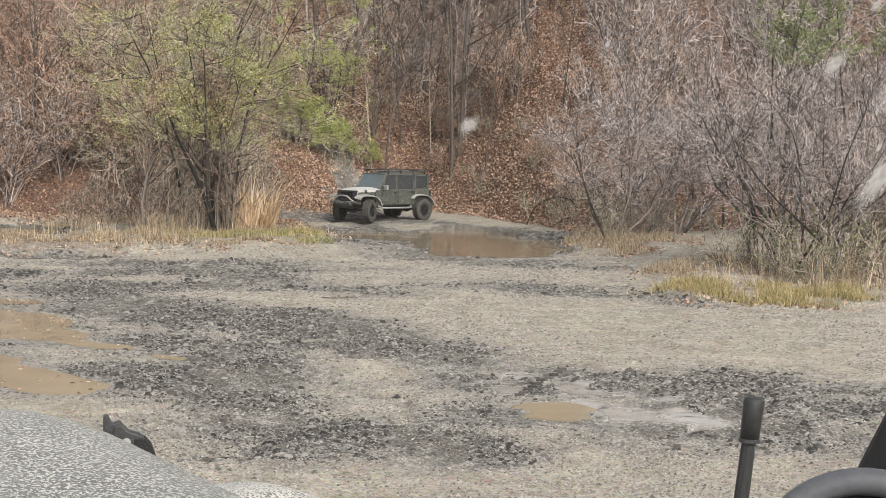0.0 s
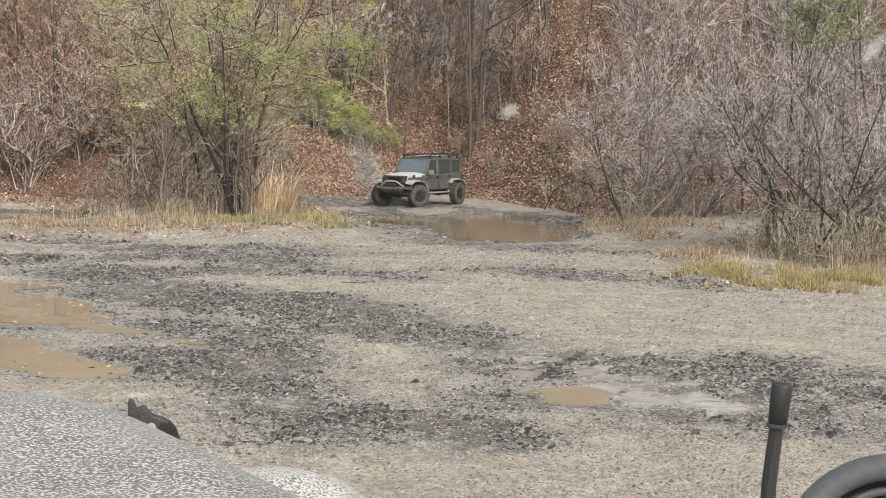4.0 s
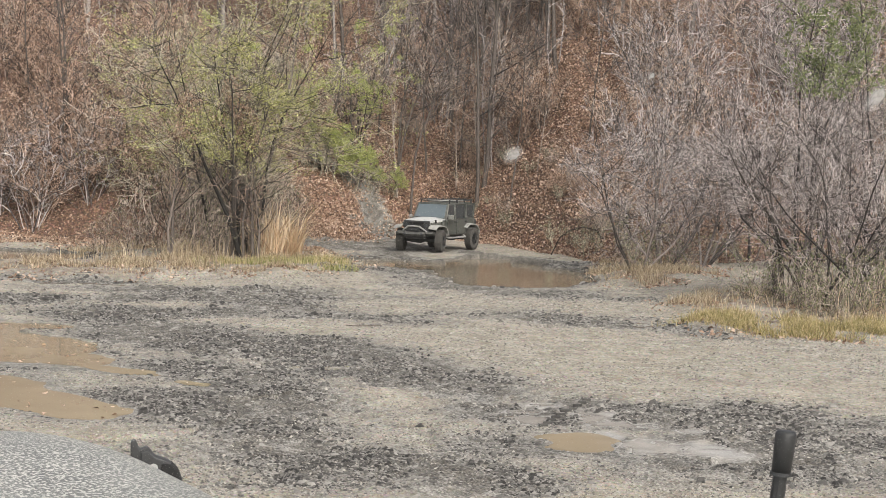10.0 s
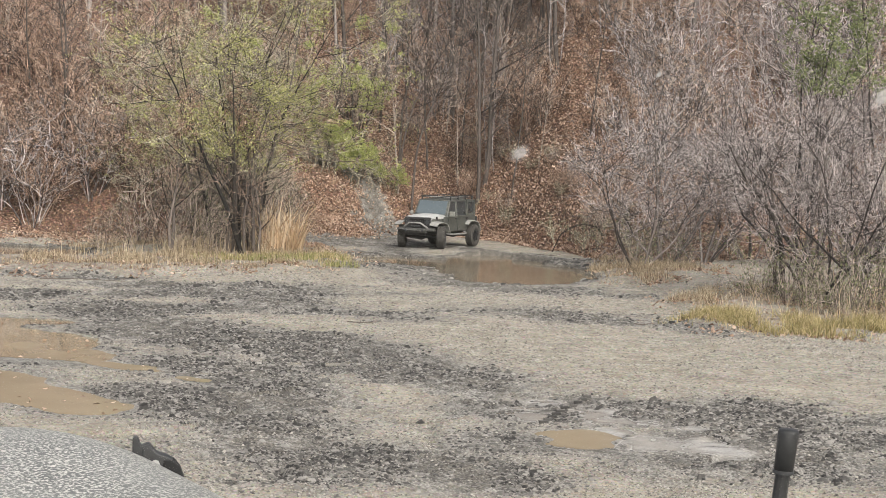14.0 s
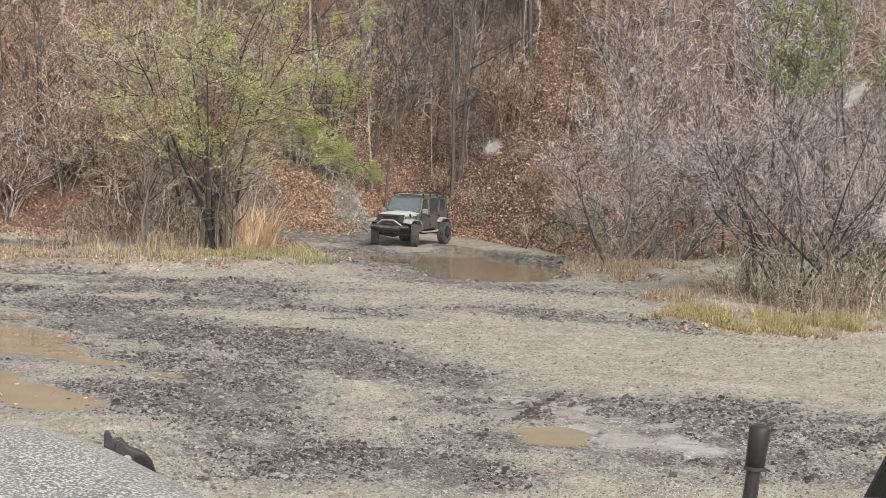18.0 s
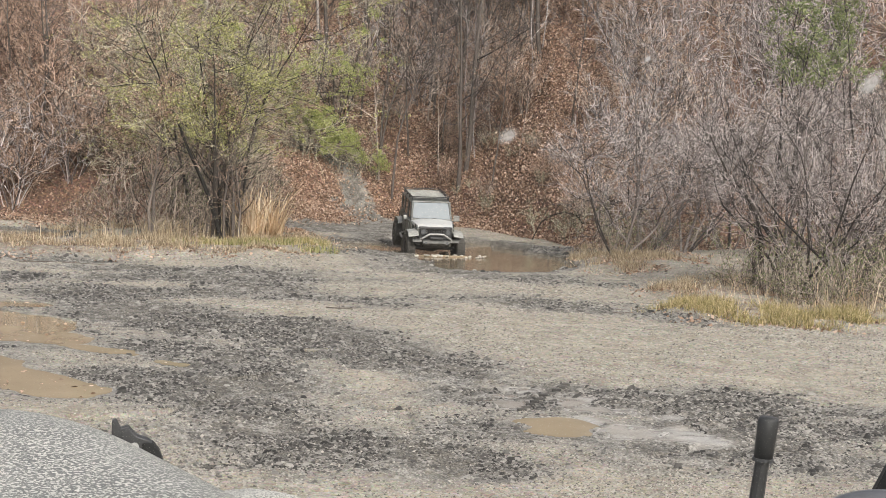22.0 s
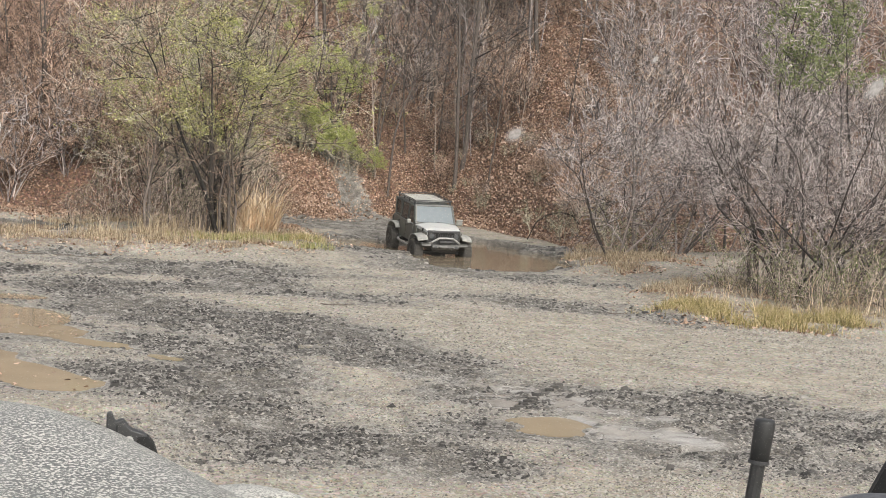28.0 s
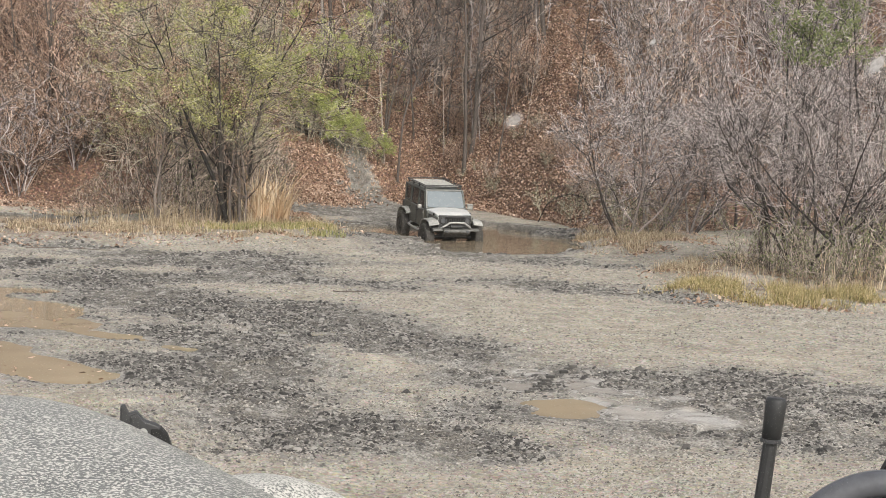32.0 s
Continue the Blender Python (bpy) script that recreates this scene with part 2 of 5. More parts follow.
SILVER = plain("pale_mud_trim", (0.40, 0.40, 0.37), 0.55, 0.1, 0.35, 9)
GLASS_DARK = plain("tinted_glass", (0.045, 0.05, 0.053), 0.06, 0, 0.1, 5, 0)
# blue-grey base colour stands in for part of the reflected sky
GLASS_SCREEN = plain("sky_lit_windscreen_glass", (0.105, 0.13, 0.145), 0.02, 0, 0.1, 5, 0)
LAMP_GLASS = plain("headlamp_glass", (0.09, 0.095, 0.10), 0.12, 0.3, 0.2, 30)
FOAM = plain("muddy_foam", (0.42, 0.395, 0.35), 0.4, 0, 0.2, 12)
HOOD_SPRAY = speckled_hood()
FLARE_SPRAY = speckled_hood("mud_caked_paint", 0.455, 0.51)
BLACK = plain("matt_black", (0.006, 0.006, 0.006), 0.8, 0, 0.2, 20, 0)
SOFT_BLACK = plain("grained_dash_plastic", (0.045, 0.047, 0.05), 0.5, 0, 0.2, 300)
SATIN_GREY = plain("satin_grey_rim", (0.085, 0.088, 0.098), 0.35, 0, 0.15, 200, 0)
DUSTY_GLASS = dusty_glass("dusty_windscreen_glass", 0.025)


def water_spot():
    """A dried spot on glass, thin towards its rim."""
    m = Nodes("dried_water_spot", 0.9)
    m.colour((0.92, 0.92, 0.92))
    g = m.tree.nodes.new("ShaderNodeTexGradient")
    g.gradient_type = "SPHERICAL"
    m.link(m.coords(), g.inputs[0])
    clear = m.tree.nodes.new("ShaderNodeBsdfTransparent")
    mixer = m.tree.nodes.new("ShaderNodeMixShader")
    grain = m.math("MULTIPLY", m.math("ADD", m.noise(3.0, 4, 0.7), 0.1), 1.0)
    m.link(m.math("MULTIPLY", m.ramp(g.outputs[1], (0.0, grey(0)), (0.6, grey(0.6))), grain), mixer.inputs[0])
    m.link(clear.outputs[0], mixer.inputs[1])
    m.link(m.bsdf.outputs[0], mixer.inputs[2])
    m.link(mixer.outputs[0], m.tree.nodes["Material Output"].inputs["Surface"])
    return m.mat


SMUDGE = water_spot()
# ---------------------------------------------------------------- mesh helpers
def from_arrays(name, verts, faces, material, parent=None, label="", smooth=False):
    """One mesh object from numpy arrays of vertices and equal-sided faces."""
    me = bpy.data.meshes.new(name)
    verts, faces = np.asarray(verts, np.float32), np.asarray(faces, np.int32)
    n, k = faces.shape
    me.vertices.add(len(verts))
    me.vertices.foreach_set("co", verts.ravel())
    me.loops.add(n * k)
    me.loops.foreach_set("vertex_index", faces.ravel())
    me.polygons.add(n)
    me.polygons.foreach_set("loop_start", np.arange(0, n * k, k, dtype=np.int32))
    me.polygons.foreach_set("loop_total", np.full(n, k, np.int32))
    if smooth:
        me.polygons.foreach_set("use_smooth", np.ones(n, bool))
    me.update(calc_edges=True)
    me.materials.append(material)
    ob = new(name, me)
    ob.parent = parent
    if label:
        tagged(ob, label)
    return ob


def part(name, bm, material, parent=None, label="", smooth=False):
    me = bpy.data.meshes.new(name)
    bmesh.ops.recalc_face_normals(bm, faces=bm.faces)
    bm.to_mesh(me)
    bm.free()
    if smooth:
        me.polygons.foreach_set("use_smooth", np.ones(len(me.polygons), bool))
    me.materials.append(material)
    ob = new(name, me)
    ob.parent = parent
    if label:
        tagged(ob, label)
    return ob


def box(x0, x1, y0, y1, z0, z1, bevel=0.0, bm=None, segments=2):
    own = bmesh.new()
    bmesh.ops.create_cube(own, size=1)
    for v in own.verts:
        v.co = Vector(((x0 + x1) / 2 + v.co.x * (x1 - x0), (y0 + y1) / 2 + v.co.y * (y1 - y0), (z0 + z1) / 2 + v.co.z * (z1 - z0)))
    if bevel:
        bmesh.ops.bevel(own, geom=own.edges[:], offset=bevel, segments=segments, affect="EDGES", profile=0.5)
    return merge(bm, own)


def merge(bm, own):
    if bm is None:
        return own
    tmp = bpy.data.meshes.new("tmp")
    own.to_mesh(tmp)
    bm.from_mesh(tmp)
    bpy.data.meshes.remove(tmp)
    own.free()
    return bm


def thicken(own, shift):
    """Turns an open sheet into a closed slab."""
    ext = bmesh.ops.extrude_face_region(own, geom=own.faces[:], use_keep_orig=True)
    for e in ext["geom"]:
        if isinstance(e, bmesh.types.BMVert):
            e.co += Vector(shift)
    return own


def prism(profile, x0, x1, bevel=0.0, bm=None, inset=0.0):
    """A side profile of (y, z) points, drawn from x0 to x1; inset narrows the second half of the points."""
    own = bmesh.new()
    a = [own.verts.new((x0, y, z)) for y, z in profile]
    b = [own.verts.new((x1, y, z)) for y, z in profile]
    n = len(profile)
    own.faces.new(a)
    own.faces.new(b[::-1])
    for k in range(n):
        own.faces.new((a[k], b[k], b[(k + 1) % n], a[(k + 1) % n]))
    bmesh.ops.recalc_face_normals(own, faces=own.faces)
    if bevel:
        bmesh.ops.bevel(own, geom=own.edges[:], offset=bevel, segments=2, affect="EDGES", profile=0.5)
    return merge(bm, own)


def tube(points, radius, sides=8, bm=None, closed=False):
    """A round bar along the points; radius one number or one for each point."""
    own = bmesh.new()
    pts = [Vector(p) for p in points]
    rad = radius if isinstance(radius, (list, tuple)) else [radius] * len(pts)
    rings = []
    n = len(pts)
    for k, p in enumerate(pts):
        if closed:
            d = pts[(k + 1) % n] - pts[k - 1]
        else:
            d = pts[min(k + 1, n - 1)] - pts[max(k - 1, 0)]
        q = d.to_track_quat("Z", "Y")
        rings.append([own.verts.new(p + q @ Vector((math.cos(a) * rad[k], math.sin(a) * rad[k], 0))) for a in (2 * math.pi * s / sides for s in range(sides))])
    for k in range(n if closed else n - 1):
        r0, r1 = rings[k], rings[(k + 1) % n]
        for s in range(sides):
            own.faces.new((r0[s], r0[(s + 1) % sides], r1[(s + 1) % sides], r1[s]))
    if not closed:
        own.faces.new(rings[0][::-1])
        own.faces.new(rings[-1])
    return merge(bm, own)


def disc(centre, axis, radius, depth, sides=20, bevel=0.0, bm=None):
    own = bmesh.new()
    bmesh.ops.create_cone(own, cap_ends=True, segments=sides, radius1=radius, radius2=radius, depth=depth)
    if bevel:
        rim = [e for e in own.edges if abs(e.verts[0].co.z - e.verts[1].co.z) < 1e-6]
        bmesh.ops.bevel(own, geom=rim, offset=bevel, segments=2, affect="EDGES", profile=0.5)
    m = Matrix.Translation(centre) @ Vector(axis).to_track_quat("Z", "Y").to_matrix().to_4x4()
    bmesh.ops.transform(own, matrix=m, verts=own.verts)
    return merge(bm, own)


# ---------------------------------------------------------------- ground
def smooth_step(t):
    t = np.clip(t, 0, 1)
    return t * t * (3 - 2 * t)


def value_noise(x, y, scale, seed):
    """Smooth noise from -1 to 1 on arrays."""
    x, y = x * scale + seed * 17.3, y * scale + seed * 31.7
    i, j = np.floor(x).astype(np.int64), np.floor(y).astype(np.int64)
    u, v = x - i, y - j
    u, v = u * u * (3 - 2 * u), v * v * (3 - 2 * v)

    def h(a, b):
        n = (a * 374761393 + b * 668265263 + seed * 144665) & 0x7FFFFFFF
        n = ((n ^ (n >> 13)) * 1274126177) & 0x7FFFFFFF
        n = n ^ (n >> 16)
        return (n & 0xFFFF) / 32767.5 - 1.0

    return (h(i, j) * (1 - u) + h(i + 1, j) * u) * (1 - v) + (h(i, j + 1) * (1 - u) + h(i + 1, j + 1) * u) * v


def capsule(x, y, x0, y0, x1, y1, r0, r1=None):
    """Distance to a tapered stroke, less its radius."""
    r1 = r0 if r1 is None else r1
    dx, dy = x1 - x0, y1 - y0
    t = np.clip(((x - x0) * dx + (y - y0) * dy) / (dx * dx + dy * dy + 1e-9), 0, 1)
    return np.hypot(x - x0 - t * dx, y - y0 - t * dy) - (r0 + (r1 - r0) * t)


# strokes: x0, y0, x1, y1, radius at each end
POND = [(1.4, 51.0, 2.3, 53.6, 1.8, 2.0), (0.7, 53.6, 2.2, 56.4, 1.7, 1.9), (-0.4, 57.0, 1.2, 59.6, 1.7, 1.6), (0.3, 60.4, 0.9, 62.0, 1.1, 0.8), (-3.0, 59.2, -1.2, 58.2, 1.2, 1.5), (-2.6, 57.2, -0.4, 56.2, 0.9, 1.3)]
SIDE_POND = [(-22, 57, -15.4, 57.2, 3.0, 2.1), (-15.6, 56.2, -14.0, 55.3, 1.4, 0.9)]
PUDDLE_LONG = [(-14, 31.3, -10, 31.4, 3.0, 2.8), (-9.2, 30.6, -7.7, 30.0, 1.7, 1.2), (-8.4, 32.4, -8.2, 32.2, 0.8, 0.8), (-6.9, 29.2, -5.7, 28.75, 0.38, 0.2), (-5.6, 28.7, -5.3, 28.4, 0.12, -0.05), (-4.75, 27.85, -4.45, 27.55, 0.0, 0.08), (-11, 35.4, -9.0, 35.4, 0.6, 0.5), (-9.9, 35.2, -9.8, 34.0, 0.3, 0.3)]
PUDDLE_SHORT = [(-12, 26.5, -8.3, 26.6, 1.8, 1.3), (-7.7, 26.0, -6.7, 25.4, 1.0, 0.65), (-6.3, 25.2, -5.6, 24.35, 0.5, 0.62)]
PUDDLE_SMALL = [(1.62, 22.6, 1.78, 23.3, 0.30, 0.36), (1.5, 23.2, 1.4, 23.3, 0.22, 0.18)]
WATERS = [("pond", POND, -0.10, 0.38, "large brown pond of muddy water on the track"), ("side_pond", SIDE_POND, -0.05, 0.3, "dark shallow pond beside the grassy strip"),
          ("long_puddle", PUDDLE_LONG, -0.04, 0.10, "wide shallow puddle of brown muddy water"), ("short_puddle", PUDDLE_SHORT, -0.04, 0.09, "shallow brown puddle with a ragged edge"),
          ("small_puddle", PUDDLE_SMALL, -0.035, 0.07, "small brown puddle in a churned hollow")]
MUD = [(-13, 41, -7, 42.7, 1.3, 0.8), (-7, 42.8, -2.5, 44.6, 0.8, 0.5), (-9, 38.2, -4.8, 40.2, 1.2, 0.9), (-5, 40, -1.6, 38.2, 0.7, 0.35),
       (-6.5, 35, -3.0, 32.2, 1.4, 1.3), (-3.4, 32.5, -1.0, 29.6, 1.3, 0.9), (-1.0, 29.6, 0.9, 27.4, 0.7, 0.5), (0.9, 27.4, 2.4, 26.2, 0.5, 0.6), (2.4, 26.2, 6.4, 24.9, 0.6, 0.5),
       (-5.2, 29.5, -3.0, 26.5, 0.9, 1.0), (-5.0, 26, -3.0, 23.6, 0.8, 0.9), (-3.0, 23.6, -1.5, 20.6, 0.7, 0.6), (-1.5, 20.4, 0.3, 20.0, 0.3, 0.25), (1.0, 41.3, 3.3, 39.4, 0.75, 0.6),
       (0.8, 25.8, 3.8, 24.6, 0.6, 0.7), (3.8, 24.6, 4.6, 22.2, 0.8, 0.6), (0.7, 22.8, 2.6, 21.5, 0.4, 0.25), (2.6, 21.5, 4.5, 21.6, 0.3, 0.4), (4.8, 39.2, 5.6, 37.6, 0.25, 0.2),
       (-3.6, 60.5, -2.4, 61.2, 0.8, 0.8), (0.2, 61.4, 4.8, 59.4, 0.6, 0.4), (-3.4, 57.4, -3.0, 59.4, 0.5, 0.6), (-0.6, 49.6, 2.2, 46.6, 0.8, 0.4), (-0.5, 66, 3.4, 60.6, 0.35, 0.3), (-2.6, 62.5, -3.2, 65.5, 0.5, 0.3),
       (5.8, 23.6, 8.0, 22.4, 0.6, 0.5), (-12, 45, -4, 45.6, 0.4, 0.25), (-1.6, 52.6, -0.3, 49.6, 0.45, 0.4), (-4.2, 54.4, -1.6, 54.8, 0.3, 0.4), (-13, 47.6, -9.5, 47.9, 0.5, 0.3), (2.6, 47.8, 4.6, 46.6, 0.3, 0.25), (-3.4, 56.0, -1.3, 52.4, 0.35, 0.4)]
# wet hollows: smoother, and coloured pale grey in place of a reflection
WET_SHEEN = [(1.25, 26.4, 0.9, 24.6, 0.4, 0.4), (2.1, 25.8, 2.3, 24.2, 0.4, 0.45), (2.3, 24.2, 2.65, 22.7, 0.5, 0.5), (2.6, 22.6, 3.7, 22.2, 0.5, 0.4), (-2.8, 29.8, -1.8, 30.4, 0.4, 0.4), (-4.0, 38.6, -2.2, 38.4, 0.25, 0.2),
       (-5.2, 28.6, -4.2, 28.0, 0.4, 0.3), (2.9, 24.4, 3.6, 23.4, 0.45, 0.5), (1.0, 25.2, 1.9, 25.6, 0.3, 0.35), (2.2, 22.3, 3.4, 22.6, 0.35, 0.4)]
STRAW = [(-13, 50.8, -7.5, 52.6, 1.6, 2.2), (-8.0, 54.2, -5.4, 56.4, 2.8, 1.4), (-12, 59.5, -7.5, 60, 1.6, 2.0)]
STRIP_LEFT = [(-22, 49.5, -13, 49.8, 1.8, 2.0), (-13, 50.5, -7.5, 52.3, 2.6, 2.6), (-8.0, 54, -5.4, 57.0, 3.6, 2.0), (-10.5, 60, -7.5, 61, 2.4, 2.4), (-30, 63, -11, 62.5, 3, 2)]
STRIP_RIGHT = [(6.9, 39.2, 13.5, 38.9, 1.6, 2.6), (8.2, 44, 13, 44, 2.4, 4.0), (5.6, 51.5, 6.6, 57.5, 1.1, 2.4)]


def spread(strokes, x, y):
    return np.min([capsule(x, y, *s) for s in strokes], axis=0)


HILL_X = (-60, -30, -17, -12, -8.5, -6, -3.5, -1, 1.5, 4.5, 7, 12, 30, 60)
HILL_Y = (58, 62, 64.8, 66.2, 68.2, 70.5, 72.5, 73.5, 70, 62.3, 60.5, 64, 66, 62)


def hill_foot(x):
    return np.interp(x, HILL_X, HILL_Y)


def terrain(x, y):
    """Height, and the cover (mud, dead leaves, wetness with its pale sheen), at places of the plan."""
    x, y = np.asarray(x, float), np.asarray(y, float)
    warp = 0.35 * value_noise(x, y, 0.7, 3) + 0.16 * value_noise(x, y, 2.1, 4) + 0.07 * value_noise(x, y, 5.0, 5)
    z = 0.06 * value_noise(x, y, 0.22, 1) + 0.045 * value_noise(x, y, 0.8, 2) + 0.02 * value_noise(x, y, 1.9, 20) + 0.008 * value_noise(x, y, 4.0, 6)
    mud_d = spread(MUD, x, y) + warp * 1.6 - 0.6 + 0.5 * value_noise(x, y, 0.45, 18)
    mud = smooth_step(0.5 - mud_d / 2.0)
    churn = smooth_step(0.75 - mud_d / 1.3)
    clump = value_noise(x, y, 2.6, 7) + 0.7 * value_noise(x, y, 5.5, 8) + 0.5 * value_noise(x, y, 9.0, 9)
    rut = value_noise(x + 0.25 * y, y * 1.7, 0.85, 15)
    z = z + churn * (0.036 * clump + 0.05 * rut - 0.03) + 0.012 * value_noise(x, y, 6.5, 16) + 0.009 * value_noise(x, y, 11.0, 17)
    wet_d = spread(WET_SHEEN, x, y) + warp * 0.6
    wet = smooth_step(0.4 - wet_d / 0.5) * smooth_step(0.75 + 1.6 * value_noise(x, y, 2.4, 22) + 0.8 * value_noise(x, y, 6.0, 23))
    z = z * (1 - 0.55 * wet) - 0.012 * wet
    left, right = spread(STRIP_LEFT, x, y) + warp, spread(STRIP_RIGHT, x, y) + warp
    grassy = np.maximum(smooth_step(0.5 - left / 1.2), smooth_step(0.5 - right / 1.2))
    z = z + 0.16 * grassy
    # the low gravel bank beside the right-hand strip
    z = z + 0.35 * np.exp(-(((x - 7.8) / 1.6) ** 2 + ((y - 50.0) / 4.0) ** 2))
    for _, strokes, level, depth, _ in WATERS:
        d = spread(strokes, x, y) + (0.5 if depth > 0.2 else 0.30) * warp - 0.22 + 0.10 * value_noise(x, y, 3.2, 24)
        inside = smooth_step(-d / 0.35)
        near = smooth_step(1 - d / 1.2)
        z = z * (1 - 0.75 * near)
        z = np.where(d > 0, np.where(d < 1.4, np.maximum(z, level + 0.012 + 0.02 * np.clip(d, 0, 1)), z), np.minimum(z, level + 0.012) - depth * inside)
        mud = np.maximum(mud, (1.5 if depth > 0.2 else 0.8) * smooth_step(0.7 - d / 1.2))
    # the low dark bank along the pond's far side
    bank_d = np.abs(capsule(x, y, 0.2, 63.9, 4.9, 57.6, 0.0) + 0.3 * warp)
    z = z + 0.13 * np.exp(-(bank_d / 0.45) ** 2)
    mud = np.maximum(mud, 1.4 * smooth_step(1.1 - bank_d / 0.8))
    foot = hill_foot(x) + 0.8 * value_noise(x, y, 0.25, 11)
    up = y - foot
    rise = np.where(up > 0, 0.5 * up * np.clip(up / 3.0, 0, 1), 0)
    rise = np.where(rise > 17, 17 + (rise - 17) * 0.12, rise)
    rise = rise * (1 + 0.10 * value_noise(x, y, 0.12, 12)) + np.clip(up, 0, 1) * 0.15 * value_noise(x, y, 0.6, 13)
    # the dirt ramp that climbs behind the pond
    along = (x + 2.5) * -0.42 + (y - 66.6) * 0.91
    across = (x + 2.5) * 0.91 + (y - 66.6) * 0.42
    slope = smooth_step((1.6 - across) / 1.4) * smooth_step((across + 6.0) / 3.0)
    z = z + (0.15 + 0.02 * value_noise(x, y, 0.9, 21)) * np.clip(along, 0, 8.5) * slope
    ramp_d = np.min([capsule(x, y, -2.3, 67.0, -4.5, 75.6, 2.5, 1.3), capsule(x, y, -6.6, 66.6, -2.6, 66.8, 1.2, 2.0), capsule(x, y, -4.5, 75.6, -7.6, 76.8, 1.3, 1.0)], axis=0) + 1.6 * warp + 0.4 * value_noise(x, y, 2.2, 25)
    on_ramp = smooth_step(0.5 - ramp_d / 1.8)
    mud = np.maximum(mud, 0.95 * on_ramp)
    rise = rise * (1 - 0.35 * slope)
    z = z + rise
    leaf = np.maximum(smooth_step(up / 1.6 + 0.5), slope * smooth_step(along / 1.5)) * (1 - 0.70 * on_ramp)
    leaf = np.maximum(leaf, 0.45 * grassy)
    # the bank on which the filming car stands
    bank = smooth_step((15.0 - np.hypot(x * 0.5, np.maximum(y, 0))) / 10.0)
    z = z + 2.15 * bank
    mud = mud * (1 - 0.8 * grassy)
    return z, np.clip(mud, 0, 1.5), np.clip(leaf, 0, 1), np.clip(wet, 0, 1), grassy


def build_ground():
    def steps(*spans):
        out = []
        for a, b, d in spans:
            out.append(np.arange(a, b, d))
        return np.concatenate(out)

    xs = steps((-3000, -400, 650), (-400, -60, 40), (-60, -20, 1.2), (-20, -12, 0.3), (-12, 12, 0.065), (12, 20, 0.3), (20, 60, 1.2), (60, 400, 40), (400, 3001, 650))
    ys = steps((-3000, -200, 700), (-200, -20, 20), (-20, 15, 0.8), (15, 28, 0.06), (28, 46, 0.09), (46, 64, 0.13), (64, 84, 0.3), (84, 140, 1.2), (140, 400, 20), (400, 3001, 650))
    gx, gy = np.meshgrid(xs, ys)
    z, mud, leaf, wet, _ = terrain(gx, gy)
    nx, ny = len(xs), len(ys)
    idx = np.arange(nx * ny).reshape(ny, nx)
    faces = np.stack([idx[:-1, :-1], idx[:-1, 1:], idx[1:, 1:], idx[1:, :-1]], -1).reshape(-1, 4)
    ob = from_arrays("ground", np.stack([gx, gy, z], -1).reshape(-1, 3), faces, GROUND, smooth=True)
    att = ob.data.color_attributes.new("cover", "FLOAT_COLOR", "POINT")
    att.data.foreach_set("color", np.stack([mud, leaf, wet, np.ones_like(mud)], -1).astype(np.float32).ravel())
    tagged(ob, "rutted gravel and dark churned mud below a leaf-covered hillside", "ground", kind="structure")
    for name, strokes, level, _, label in WATERS:
        a = np.array(strokes)
        r = a[:, 4:].max() + 0.9
        x0, x1 = min(a[:, 0].min(), a[:, 2].min()) - r, max(a[:, 0].max(), a[:, 2].max()) + r
        y0, y1 = min(a[:, 1].min(), a[:, 3].min()) - r, max(a[:, 1].max(), a[:, 3].max()) + r
        n = 40
        wx, wy = np.meshgrid(np.linspace(x0, x1, n), np.linspace(y0, y1, n))
        ii = np.arange(n * n).reshape(n, n)
        quads = np.stack([ii[:-1, :-1], ii[:-1, 1:], ii[1:, 1:], ii[1:, :-1]], -1).reshape(-1, 4)
        mid = spread(strokes, wx.ravel()[quads].mean(1), wy.ravel()[quads].mean(1))
        w = from_arrays(name, np.stack([wx, wy, np.full_like(wx, level)], -1).reshape(-1, 3), quads[mid < 0.8], WATER_DEEP if "pond" in name else WATER)
        tagged(w, label, "water", kind="structure")


build_ground()


def height(x, y):
    return float(terrain(np.array([x]), np.array([y]))[0][0])
